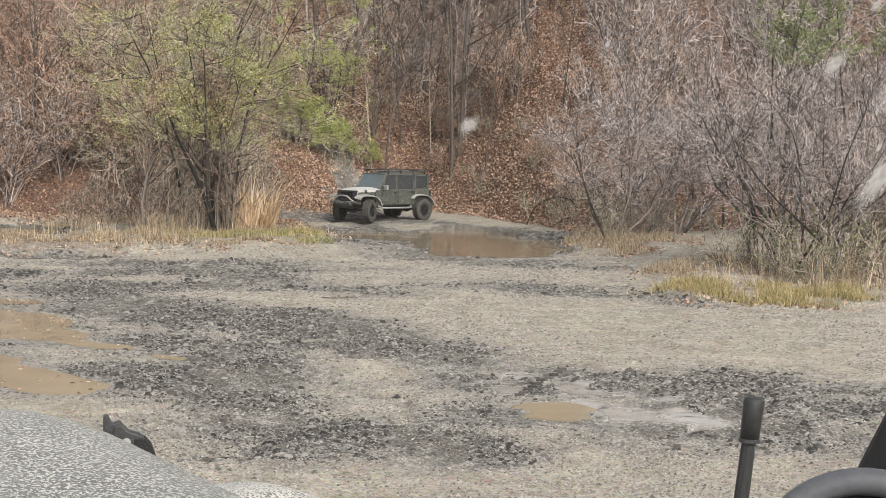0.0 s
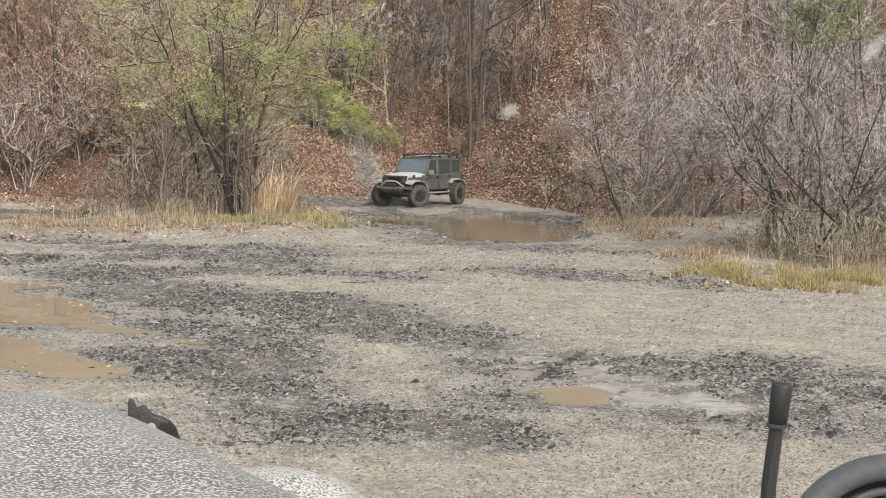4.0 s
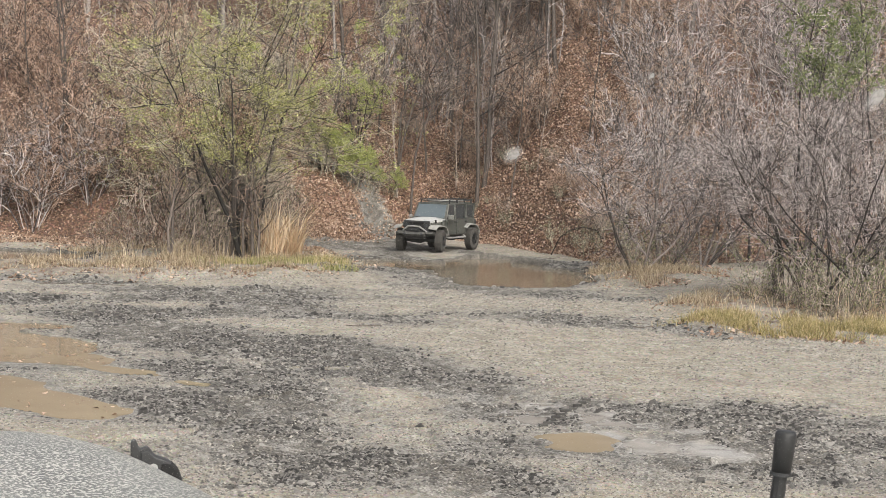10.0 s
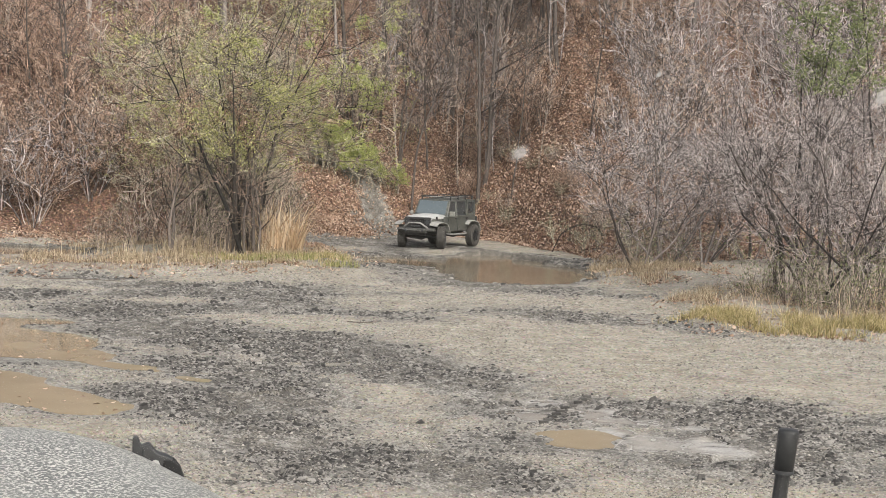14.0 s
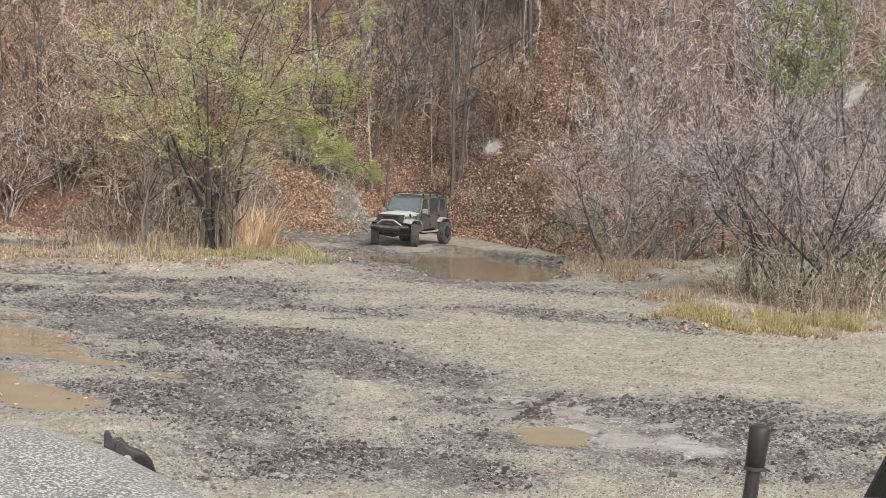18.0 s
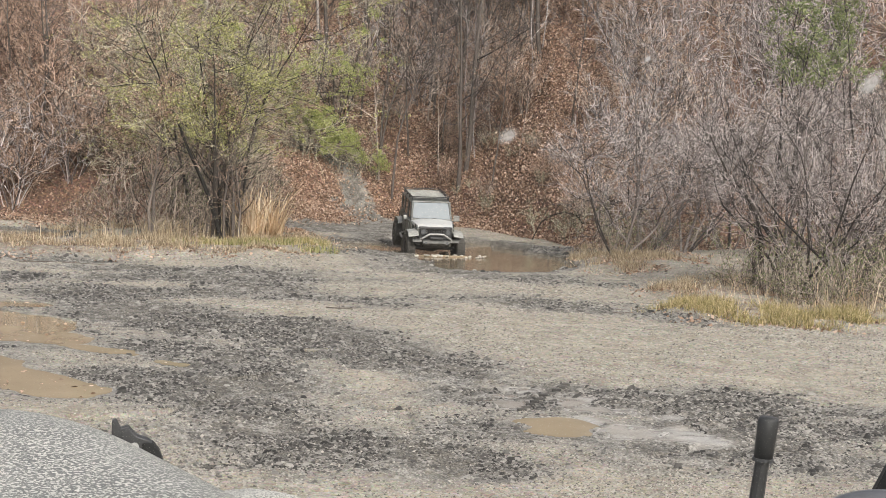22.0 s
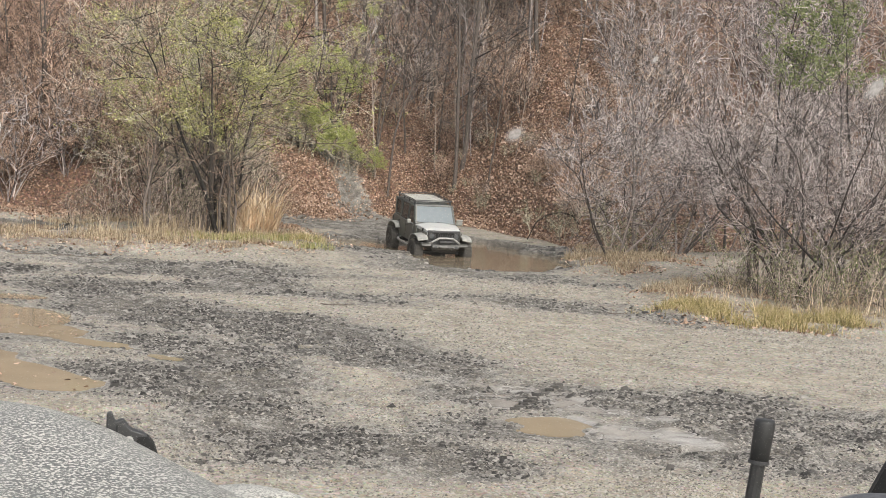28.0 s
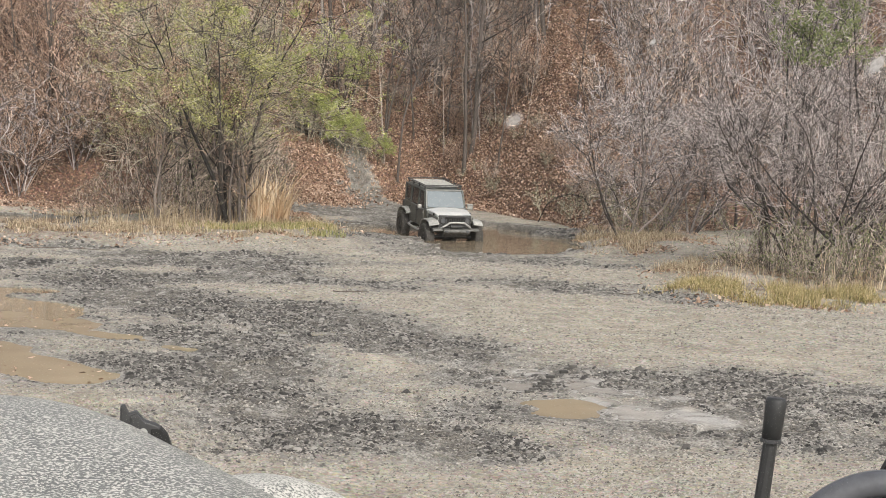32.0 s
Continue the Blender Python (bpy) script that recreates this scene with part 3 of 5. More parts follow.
# ---------------------------------------------------------------- plants
class Wood:
    """Gathers tapered branches of a plant as rings of points."""

    def __init__(self, seed):
        self.rng = random.Random(seed)
        self.v, self.f, self.n = [], [], 0
        self.tips = []

    def branch(self, pts, r0, r1, sides):
        pts = np.array(pts)
        k = len(pts)
        d = np.gradient(pts, axis=0)
        d /= np.linalg.norm(d, axis=1, keepdims=True) + 1e-9
        ref = np.array((0.31, 0.87, 0.12)) if abs(d[0][2]) > 0.8 else np.array((0.05, 0.1, 1.0))
        a = np.cross(d, ref)
        a /= np.linalg.norm(a, axis=1, keepdims=True) + 1e-9
        b = np.cross(d, a)
        r = np.linspace(r0, r1, k)[:, None, None]
        ang = np.arange(sides) * 2 * math.pi / sides
        ring = pts[:, None, :] + r * (np.cos(ang)[None, :, None] * a[:, None, :] + np.sin(ang)[None, :, None] * b[:, None, :])
        i = self.n + np.arange(k * sides).reshape(k, sides)
        j = np.roll(i, -1, axis=1)
        self.f.append(np.stack([i[:-1], j[:-1], j[1:], i[1:]], -1).reshape(-1, 4))
        self.v.append(ring.reshape(-1, 3))
        self.n += k * sides

    def line(self, start, way, length, wander, lift, count):
        """A wandering line of points; lift bends it up (or down, below 0)."""
        p, d = Vector(start), Vector(way).normalized()
        out = [tuple(p)]
        g = self.rng.gauss
        for _ in range(count):
            d = (d + Vector((g(0, wander), g(0, wander), g(0, wander) + lift))).normalized()
            p = p + d * (length / count)
            out.append(tuple(p))
        return out

    def mesh(self, name, material, parent):
        return from_arrays(name, np.concatenate(self.v), np.concatenate(self.f), material, parent, smooth=True)


def side_way(rng, along, spread_angle):
    """A direction that leaves a branch at about that angle (radians)."""
    a = Vector(along).normalized()
    q = a.to_track_quat("Z", "Y")
    t = rng.uniform(0, 2 * math.pi)
    return q @ Vector((math.sin(spread_angle) * math.cos(t), math.sin(spread_angle) * math.sin(t), math.cos(spread_angle)))


def leaf_cards(name, places, size, material, parent, rng, droop=0.3, flat=0.6):
    """Small folded leaves, one for each place."""
    r = np.random.RandomState(rng.randrange(1 << 30))
    p = np.asarray(places, float)
    n = len(p)
    s = (size * r.uniform(0.6, 1.35, n))[:, None]
    d = r.normal(0, 1, (n, 3)) * np.array((1, 1, flat)) - np.array((0, 0, droop))
    d /= np.linalg.norm(d, axis=1, keepdims=True)
    w = np.cross(d, r.normal(0, 1, (n, 3)) * np.array((flat, flat, 1)))
    w /= np.linalg.norm(w, axis=1, keepdims=True) + 1e-9
    lift = np.cross(d, w) * s * 0.14
    w = w * s * 0.36
    v = np.stack([p, p + d * s * 0.5 + w + lift, p + d * s, p + d * s * 0.5 - w + lift], 1).reshape(-1, 3)
    f = np.arange(n * 4).reshape(n, 4)
    return from_arrays(name, v, f, material, parent)


def woody(name, seed, stems, height_m, lean, stem_r, limbs, twigs, sprays, wood, twig_mat, label, category, leaf=None, leaf_size=0.07, leaf_count=0,
          leaf_from=0.0, limb_len=0.45, bare_to=0.2, droop=0.0, wander=0.12, twig_r=0.008, group="", leaf_where=None, limb_angle=(0.5, 1.1), taper=0.75, clump=1.0):
    """A tree or shrub: stems, limbs on the stems, twigs on the limbs, and sprays of fine twigs."""
    rng = random.Random(seed)
    root = tagged(new(name), label, category, group)
    thick, fine = Wood(seed + 1), Wood(seed + 2)
    places = []
    for s in range(stems):
        a = rng.uniform(0, 2 * math.pi)
        off = 0 if stems == 1 else rng.uniform(0.03, 0.12) * stems ** 0.5 * clump
        h = height_m * (rng.uniform(0.6, 1.0) if stems > 1 else 1)
        way = Vector((math.cos(a) * lean * rng.uniform(0.3, 1.2), math.sin(a) * lean * rng.uniform(0.3, 1.2), 1))
        n = 9
        line = thick.line((math.cos(a) * off, math.sin(a) * off, -0.15), way, h, wander * 0.6, 0.04, n)
        r = stem_r * rng.uniform(0.6, 1.1)
        thick.branch(line, r, r * 0.12, 6)
        for _ in range(limbs):
            t = bare_to + (1 - bare_to) * rng.random() ** 0.85
            k = min(int(t * n), n - 1)
            u = t * n - k
            p = Vector(line[k]).lerp(Vector(line[k + 1]), u)
            along = Vector(line[k + 1]) - Vector(line[k])
            d = side_way(rng, along, rng.uniform(*limb_angle))
            length = h * limb_len * (1.05 - t * taper) * rng.uniform(0.55, 1.2)
            sub = thick.line(p, d, length, wander, 0.05 - droop, 5)
            rl = max(r * (1 - t) * 0.5, twig_r * 1.5) * rng.uniform(0.7, 1.1)
            thick.branch(sub, rl, twig_r, 4)
            for _ in range(twigs):
                tt = rng.uniform(0.2, 1.0)
                kk = min(int(tt * 5), 4)
                q = Vector(sub[kk]).lerp(Vector(sub[kk + 1]), tt * 5 - kk)
                d2 = side_way(rng, Vector(sub[kk + 1]) - Vector(sub[kk]), rng.uniform(0.4, 1.0))
                l2 = length * rng.uniform(0.25, 0.55)
                tw = fine.line(q, d2, l2, wander * 1.3, 0.06 - droop, 3)
                fine.branch(tw, twig_r, twig_r * 0.5, 3)
                places += tw[1:]
                for _ in range(sprays):
                    j = rng.randint(0, 2)
                    q3 = Vector(tw[j]).lerp(Vector(tw[j + 1]), rng.random())
                    d3 = side_way(rng, Vector(tw[j + 1]) - Vector(tw[j]), rng.uniform(0.35, 0.9))
                    sp = fine.line(q3, d3, l2 * rng.uniform(0.3, 0.7), wander * 1.5, 0.03 - droop, 2)
                    fine.branch(sp, twig_r * 0.65, twig_r * 0.35, 3)
                    places += sp[1:]
    thick.mesh("trunk", wood, root)
    if fine.v:
        fine.mesh("crown", twig_mat, root)
    if leaf and leaf_count:
        pool = [p for p in places if p[2] > leaf_from * height_m and (leaf_where is None or leaf_where(p))] or places
        pick = [rng.choice(pool) for _ in range(leaf_count)]
        g = rng.gauss
        leaf_cards("leaves", [(x + g(0, 0.06), y + g(0, 0.06), z + g(0, 0.06)) for x, y, z in pick], leaf_size, leaf, root, rng)
    return root


def plant(ob, x, y, turn=0.0, size=1.0, copy=True, sink=0.05):
    m = Matrix.LocRotScale((x, y, height(x, y) - sink), Euler((0, 0, radians(turn))), None)
    if copy:
        ob = copy_thing(ob, m)
    else:
        ob.matrix_basis = m
    ob.scale = (size, size, size * 1.0)
    return ob


def build_plants():
    rng = random.Random(5)
    # --- tall bare trees of the hillside
    talls = [woody("bare_tree", 40 + k, 1, hgt, 0.10, rad, 24, 6, 1, (BARK_DARK, BARK_GREY, BARK_DARK, BARK_PALE, BARK_DARK)[k], (BARK_GREY, TWIG_LILAC, BARK_GREY, TWIG_LILAC, TWIG_BROWN)[k],
                   ("tall bare tree with dark bark on the leafy slope", "tall bare grey-barked tree on the leafy slope", "slender dark bare tree on the leafy slope",
                    "tall bare tree with pale bark on the hillside", "crooked dark bare tree on the hillside")[k],
                   "tree", group="trees of the hillside", bare_to=0.22, limb_len=0.28, twig_r=0.012, wander=(0.06, 0.08, 0.10, 0.05, 0.14)[k])
             for k, (hgt, rad) in enumerate(((16, 0.17), (14, 0.13), (12, 0.09), (17, 0.14), (11, 0.11)))]
    sapling = [woody("sapling", 50 + k, 1, hgt, 0.16, 0.04, 15, 4, 1, (TWIG_LILAC, TWIG_BROWN, TWIG_RED)[k], (TWIG_LILAC, TWIG_BROWN, TWIG_RED)[k],
                     ("thin pale sapling on the leafy slope", "thin brown sapling on the leafy slope", "thin red-brown sapling with a few dead leaves")[k], "tree", LEAF_RUST, 0.08, (60, 160, 420)[k],
                     group="saplings of the hillside", bare_to=0.12, limb_len=0.3, twig_r=0.010, wander=0.13) for k, hgt in enumerate((8.0, 7.0, 6.0))]
    brush = [woody("brush", 80, 9, 4.6, 0.5, 0.030, 8, 4, 1, TWIG_RED, TWIG_RED, "red-brown brush with dead leaves on its twigs", "shrub", LEAF_RUST, 0.085, 2200, group="brush at the foot of the hill", twig_r=0.015),
             woody("brush", 81, 10, 4.2, 0.5, 0.028, 8, 4, 1, TWIG_BROWN, TWIG_BROWN, "dense bare brown brush on the slope", "shrub", LEAF_RUST, 0.08, 700, group="brush at the foot of the hill", twig_r=0.015),
             woody("brush", 82, 10, 5.0, 0.5, 0.03, 8, 4, 2, TWIG_LILAC, TWIG_LILAC, "dense bare grey-lilac brush on the slope", "shrub", group="brush at the foot of the hill", twig_r=0.014, wander=0.19),
             woody("brush", 83, 9, 3.2, 0.55, 0.022, 7, 5, 2, TWIG_OLIVE, TWIG_OLIVE, "low olive brush beside the track", "shrub", LEAF_DULL, 0.06, 400, group="brush at the foot of the hill", twig_r=0.008)]
    first = {}

    def put(kinds, k, x, y, size, turn=None):
        ob = kinds[k]
        plant(ob, x, y, rng.uniform(0, 360) if turn is None else turn, size, copy=ob.name in first)
        first[ob.name] = True

    # kind, x, y, size of the trees that stand out
    for k, x, y, size in ((0, 0.7, 76.0, 1.0), (0, 0.4, 74.9, 0.8), (4, -3.4, 76.8, 0.85), (2, -17.0, 68.6, 0.9), (0, 3.4, 82.0, 0.9), (2, 0.95, 79.5, 1.1), (0, 4.05, 78.6, 0.9), (2, -2.0, 79.0, 0.9), (4, -3.3, 78.1, 0.9), (3, 8.0, 86, 1.0), (4, -2.6, 75.5, 0.85), (2, 1.9, 73.5, 0.7), (0, 6.6, 88, 0.85), (1, -1.0, 84, 1.0), (2, 3.8, 80, 1.0), (1, 10.5, 80, 0.9), (4, 6.6, 83, 1.2),
                          (0, -4.8, 90, 1.1), (2, -0.4, 79, 0.8), (1, 2.9, 87, 1.0), (3, -7.6, 92, 1.0), (2, 5.2, 72, 0.7), (0, -17.2, 70.5, 0.6), (2, -13.8, 69.5, 0.75), (2, -19.0, 72, 0.8), (3, -19.5, 84, 1.0), (3, -16.8, 82, 0.9), (0, -13, 86, 1.0), (1, 5.0, 93, 1.1)):
        put(talls, k, x, y, size)
    for _ in range(95):
        y = rng.uniform(80, 116)
        put(talls, rng.randrange(5), rng.uniform(-0.32, 0.32) * y, y, rng.uniform(0.7, 1.15))
    for _ in range(130):
        y = rng.uniform(73, 105)
        x = rng.uniform(-0.32, 0.32) * y
        if y > hill_foot(x) + 3 and not -5.5 < x < 0 < 82 - y:
            put(sapling, rng.choice((0, 1, 2, 1)) if x < 4 else rng.choice((0, 0, 1)), x, y, rng.uniform(0.6, 1.2))
    for _ in range(26):                      # trunks of the middle slope
        put(talls, rng.choice((1, 2, 2, 4, 3)), rng.uniform(-5, 9), rng.uniform(79, 97), rng.uniform(0.6, 0.95))
    for _ in range(34):
        put(sapling, rng.choice((0, 1, 1)), rng.uniform(-4, 9), rng.uniform(76, 95), rng.uniform(0.8, 1.3))
    for _ in range(62):                      # reddish growth on the left
        x = rng.uniform(-23, -8.5)
        put(brush, rng.choice((0, 0, 1)), x, hill_foot(x) + rng.uniform(0.5, 20), rng.uniform(0.7, 1.2))
    for _ in range(56):                      # grey growth on the right
        x = rng.uniform(7.0, 23)
        put(brush, rng.choice((2, 2, 2, 2, 1)), x, hill_foot(x) + rng.uniform(3, 22), rng.uniform(0.7, 1.15))
    for _ in range(70):                      # growth high on the middle slope
        x = rng.uniform(-11, 11)
        put(brush, rng.choice((1, 2, 1, 0)), x, hill_foot(x) + 8 + rng.random() ** 1.3 * 26, rng.uniform(0.55, 1.0))
    for _ in range(26):                      # small growth low on the middle slope
        x = rng.uniform(-1, 7)
        put(brush, rng.choice((1, 3, 0)), x, hill_foot(x) + rng.uniform(1, 8), rng.uniform(0.2, 0.42))
    for x, y, k, s in ((4.6, 62.8, 3, 0.6), (5.4, 63.5, 1, 0.6), (3.6, 66, 3, 0.5), (6.4, 62, 3, 0.8), (-6.8, 75, 3, 0.7), (-8.2, 69, 1, 0.7), (-17.5, 66, 2, 1.0), (-19, 67, 2, 1.1), (-15.5, 68, 2, 0.9), (12.2, 48.2, 1, 0.6), (11.6, 45.2, 3, 0.6), (13.2, 46.6, 1, 0.6), (11.4, 55.0, 3, 0.6), (7.8, 61.6, 1, 0.5), (9.6, 62.2, 3, 0.6)):
        put(brush, k, x, y, s)

    # --- the leafing tree on the grassy strip, with its companions
    def in_patches(p):
        return noise.noise(Vector(p) * 0.55) + 0.05 * (p[2] - 5) / 3 > 0.03

    big = woody("leafing_tree", 106, 11, 10.5, 0.13, 0.085, 15, 7, 3, BARK_DARK, TWIG_OLIVE, "many-stemmed dark tree in thin spring leaf on the grassy strip", "tree", LEAF_GREEN, 0.07, 19000, leaf_from=0.28,
                bare_to=0.26, limb_len=0.40, clump=3.0, twig_r=0.010, wander=0.17, limb_angle=(1.0, 1.55), taper=0.2, leaf_where=in_patches)
    plant(big, -7.7, 57.2, 20, 1.0, copy=False)
    plant(big, -10.2, 64.0, 200, 0.75)
    slim = woody("slender_tree", 102, 2, 8.4, 0.08, 0.10, 20, 5, 2, BARK_DARK, TWIG_RED, "slender dark tree with red-brown twigs on the grassy strip", "tree", LEAF_RUST, 0.07, 1500, bare_to=0.2, limb_len=0.34, twig_r=0.010, leaf_from=0.5)
    plant(slim, -9.95, 54.8, 0, 0.95, copy=False)
    plant(slim, -7.15, 56.4, 140, 0.9)
    plant(slim, -8.1, 56.8, 250, 1.05)
    under = woody("thicket", 103, 7, 3.6, 0.42, 0.024, 7, 5, 2, TWIG_BROWN, TWIG_BROWN, "thin brown thicket under the leafing tree", "shrub", LEAF_DULL, 0.05, 350, twig_r=0.010, bare_to=0.1)
    plant(under, -9.4, 57.0, 0, 1.0, copy=False)
    for x, y, s in ((-8.9, 56.4, 0.7), (-7.6, 57.0, 0.6), (-10.4, 57.4, 0.9), (-6.9, 58.5, 0.7), (-11.6, 57.6, 0.7), (-9.9, 61, 1.1), (-12.0, 60.5, 1.0), (-8.4, 60.5, 1.1), (-7.4, 60, 1.0), (-10.2, 56.2, 0.5), (-13, 58.5, 0.5), (-8.4, 56.2, 0.5), (-6.6, 59.2, 0.8)):
        plant(under, x, y, rng.uniform(0, 360), s)
    green = woody("spring_shrub", 104, 8, 4.4, 0.6, 0.035, 10, 6, 2, TWIG_OLIVE, TWIG_OLIVE, "low branches in bright yellow-green spring leaf", "shrub", LEAF_BRIGHT, 0.09, 8500, leaf_from=0.25, bare_to=0.3, limb_angle=(1.0, 1.5), leaf_where=in_patches)
    plant(green, -7.3, 75.0, 0, 0.70, copy=False)
    for x, y, turn, size in ((-6.3, 75.2, 120, 0.68), (-5.3, 75.4, 40, 0.62), (-4.4, 75.8, 240, 0.52), (-3.5, 76.2, 160, 0.42)):
        plant(green, x, y, turn, size)
    up_green = woody("spring_tree", 105, 3, 9.5, 0.18, 0.08, 17, 5, 2, BARK_DARK, TWIG_OLIVE, "thin tree in yellow-green spring leaf at the foot of the slope", "tree", LEAF_BRIGHT, 0.08, 5200, leaf_from=0.30, limb_len=0.40, limb_angle=(1.0, 1.5), leaf_where=in_patches)
    plant(up_green, -6.6, 75.4, 0, 0.85, copy=False)
    plant(up_green, -5.3, 78.0, 80, 0.8)
    plant(up_green, -11.0, 70.5, 140, 1.0)

    # --- grey bushes right of the pond
    grey_bush = woody("grey_bush", 111, 6, 7.6, 0.75, 0.06, 13, 7, 3, BARK_GREY, TWIG_LILAC, "wide bare grey-lilac bush at the end of the pond", "shrub", limb_len=0.46, wander=0.22, twig_r=0.010, bare_to=0.22, limb_angle=(0.6, 1.3))
    plant(grey_bush, 5.75, 55.6, 40, 0.95, copy=False)
    for x, y, turn, s in ((6.9, 57.6, 200, 0.9), (8.6, 60.5, 130, 1.0), (10.8, 63.5, 250, 1.05), (12.6, 60.5, 20, 1.0)):
        plant(grey_bush, x, y, turn, s)
    dark_bush = woody("dark_bush", 112, 6, 7.4, 0.60, 0.06, 12, 6, 3, BARK_GREY, TWIG_LILAC, "dense dark bare bush with curling twigs on yellow grass", "shrub", limb_len=0.46, wander=0.27, twig_r=0.0095, bare_to=0.12, limb_angle=(0.6, 1.4))
    plant(dark_bush, 9.3, 43.6, 0, 0.86, copy=False)
    for x, y, turn, s in ((12.2, 47.0, 130, 0.95), (10.6, 43.4, 60, 0.8), (9.9, 45.0, 200, 0.95), (11.6, 45.0, 280, 0.9)):
        plant(dark_bush, x, y, turn, s)
    crooked = woody("crooked_tree", 113, 2, 6.2, 0.22, 0.10, 15, 6, 3, BARK_DARK, TWIG_LILAC, "crooked dark little tree with curling bare twigs", "tree", limb_len=0.5, wander=0.30, twig_r=0.010, bare_to=0.35, limb_angle=(0.7, 1.4))
    plant(crooked, 8.4, 44.8, 60, 1.0, copy=False)
    low = woody("undergrowth", 114, 9, 2.0, 0.5, 0.014, 5, 3, 1, TWIG_BROWN, TWIG_BROWN, "brown undergrowth round the foot of the bushes", "shrub", LEAF_DULL, 0.05, 400, twig_r=0.007, bare_to=0.05)
    plant(low, 8.6, 42.2, 0, 1.0, copy=False)
    for x, y, s in ((9.6, 41.6, 0.9), (10.6, 42.6, 1.0), (8.0, 43.4, 0.9), (9.9, 44.5, 1.2), (6.0, 55.2, 0.8), (6.8, 56.8, 0.9), (5.5, 56.8, 0.7), (11.8, 42.4, 1.1), (9.0, 41.2, 0.8), (10.2, 41.2, 0.9), (12.6, 41.6, 1.0), (7.6, 57, 0.9), (8.9, 43.8, 1.2), (9.6, 43.0, 1.1), (10.2, 42.4, 1.2), (11.2, 41.8, 1.1), (8.3, 42.6, 1.0), (9.4, 40.9, 0.9), (10.9, 43.6, 1.3), (7.7, 44.4, 0.8)):
        plant(low, x, y, rng.uniform(0, 360), s)
    leafing = woody("leafing_bush", 115, 5, 9.6, 0.3, 0.06, 12, 6, 2, BARK_GREY, TWIG_LILAC, "tall grey bush with dull green leaves at its top", "shrub", LEAF_DULL, 0.09, 4200, leaf_from=0.62, limb_len=0.4, wander=0.2, twig_r=0.010)
    plant(leafing, 10.4, 50.5, 0, 1.0, copy=False)
    plant(leafing, 13.8, 55, 90, 1.1)

    # --- dead leaves lying on the slope and along its foot
    r = np.random.RandomState(8)
    y = np.concatenate([60 + 45 * r.random_sample(110000) ** 1.4, r.uniform(60, 92, 170000)])
    x = np.concatenate([r.uniform(-0.31, 0.31, 110000) * y[:110000], r.uniform(-10, 10, 170000)])
    z, _, leaf, _, _ = terrain(x, y)
    keep = (leaf > 0.25 + 0.4 * r.random_sample(len(x)))
    pts = np.stack([x, y, z + 0.02 + 0.06 * r.random_sample(len(x))], -1)[keep][::1]
    tagged(leaf_cards("fallen_leaves", pts, 0.105, LEAF_RUST, None, rng, 0.0, 0.7), "red-brown and tan dead leaves covering the hillside", "leaves", kind="stuff")


build_plants()


def blades(name, count, where, length, width, material, label, seed, bend=0.5, category="grass"):
    """A spread of single curved blades; where(r, n) gives places."""
    r = np.random.RandomState(seed)
    found = [where(r, 30000) for _ in range(6)]
    xy = np.concatenate(found)
    dry = np.min([spread(s, xy[:, 0], xy[:, 1]) for _, s, _, _, _ in WATERS], axis=0) > 0.2
    xy = xy[dry][:count]
    z = terrain(xy[:, 0], xy[:, 1])[0]
    n = len(xy)
    a = r.uniform(0, 2 * math.pi, n)
    tip = np.abs(r.normal(0, bend, n))
    h = length * r.uniform(0.45, 1.25, n)
    w = width * r.uniform(0.6, 1.3, n)
    b = r.uniform(0, 2 * math.pi, n)
    side = np.stack([np.cos(b), np.sin(b), np.zeros(n)], -1) * w[:, None]
    base = np.stack([xy[:, 0], xy[:, 1], z - 0.02], -1)
    out = np.stack([np.cos(a), np.sin(a), np.zeros(n)], -1)
    mid = base + out * (h * tip * 0.22)[:, None] + np.array((0, 0, 1)) * (h * 0.6)[:, None]
    end = base + out * (h * tip * 0.8)[:, None] + np.array((0, 0, 1)) * (h * np.sqrt(np.clip(1 - (tip * 0.5) ** 2, 0.2, 1)))[:, None]
    v = np.stack([base - side, base + side, mid + side * 0.7, mid - side * 0.7, end], 1).reshape(-1, 3)
    k = np.arange(n)[:, None] * 5
    f = np.concatenate([k + np.array([0, 1, 2]), k + np.array([0, 2, 3]), k + np.array([3, 2, 4])])
    ob = from_arrays(name, v, f, material)
    return tagged(ob, label, category, kind="stuff")


def in_strokes(strokes, reach, box_of):
    """Gives n random places on the strokes, in clumps."""
    def where(r, n):
        x, y = r.uniform(box_of[0], box_of[1], n), r.uniform(box_of[2], box_of[3], n)
        keep = spread(strokes, x, y) < reach * r.random_sample(n)
        keep &= r.random_sample(n) < (0.5 + 0.5 * value_noise(x, y, 1.3, 19)) ** 3.2
        return np.stack([x, y], -1)[keep]
    return where
# ---------------------------------------------------------------- the off-road car
WHEELBASE, TRACK, TYRE = 2.95, 1.70, 0.44


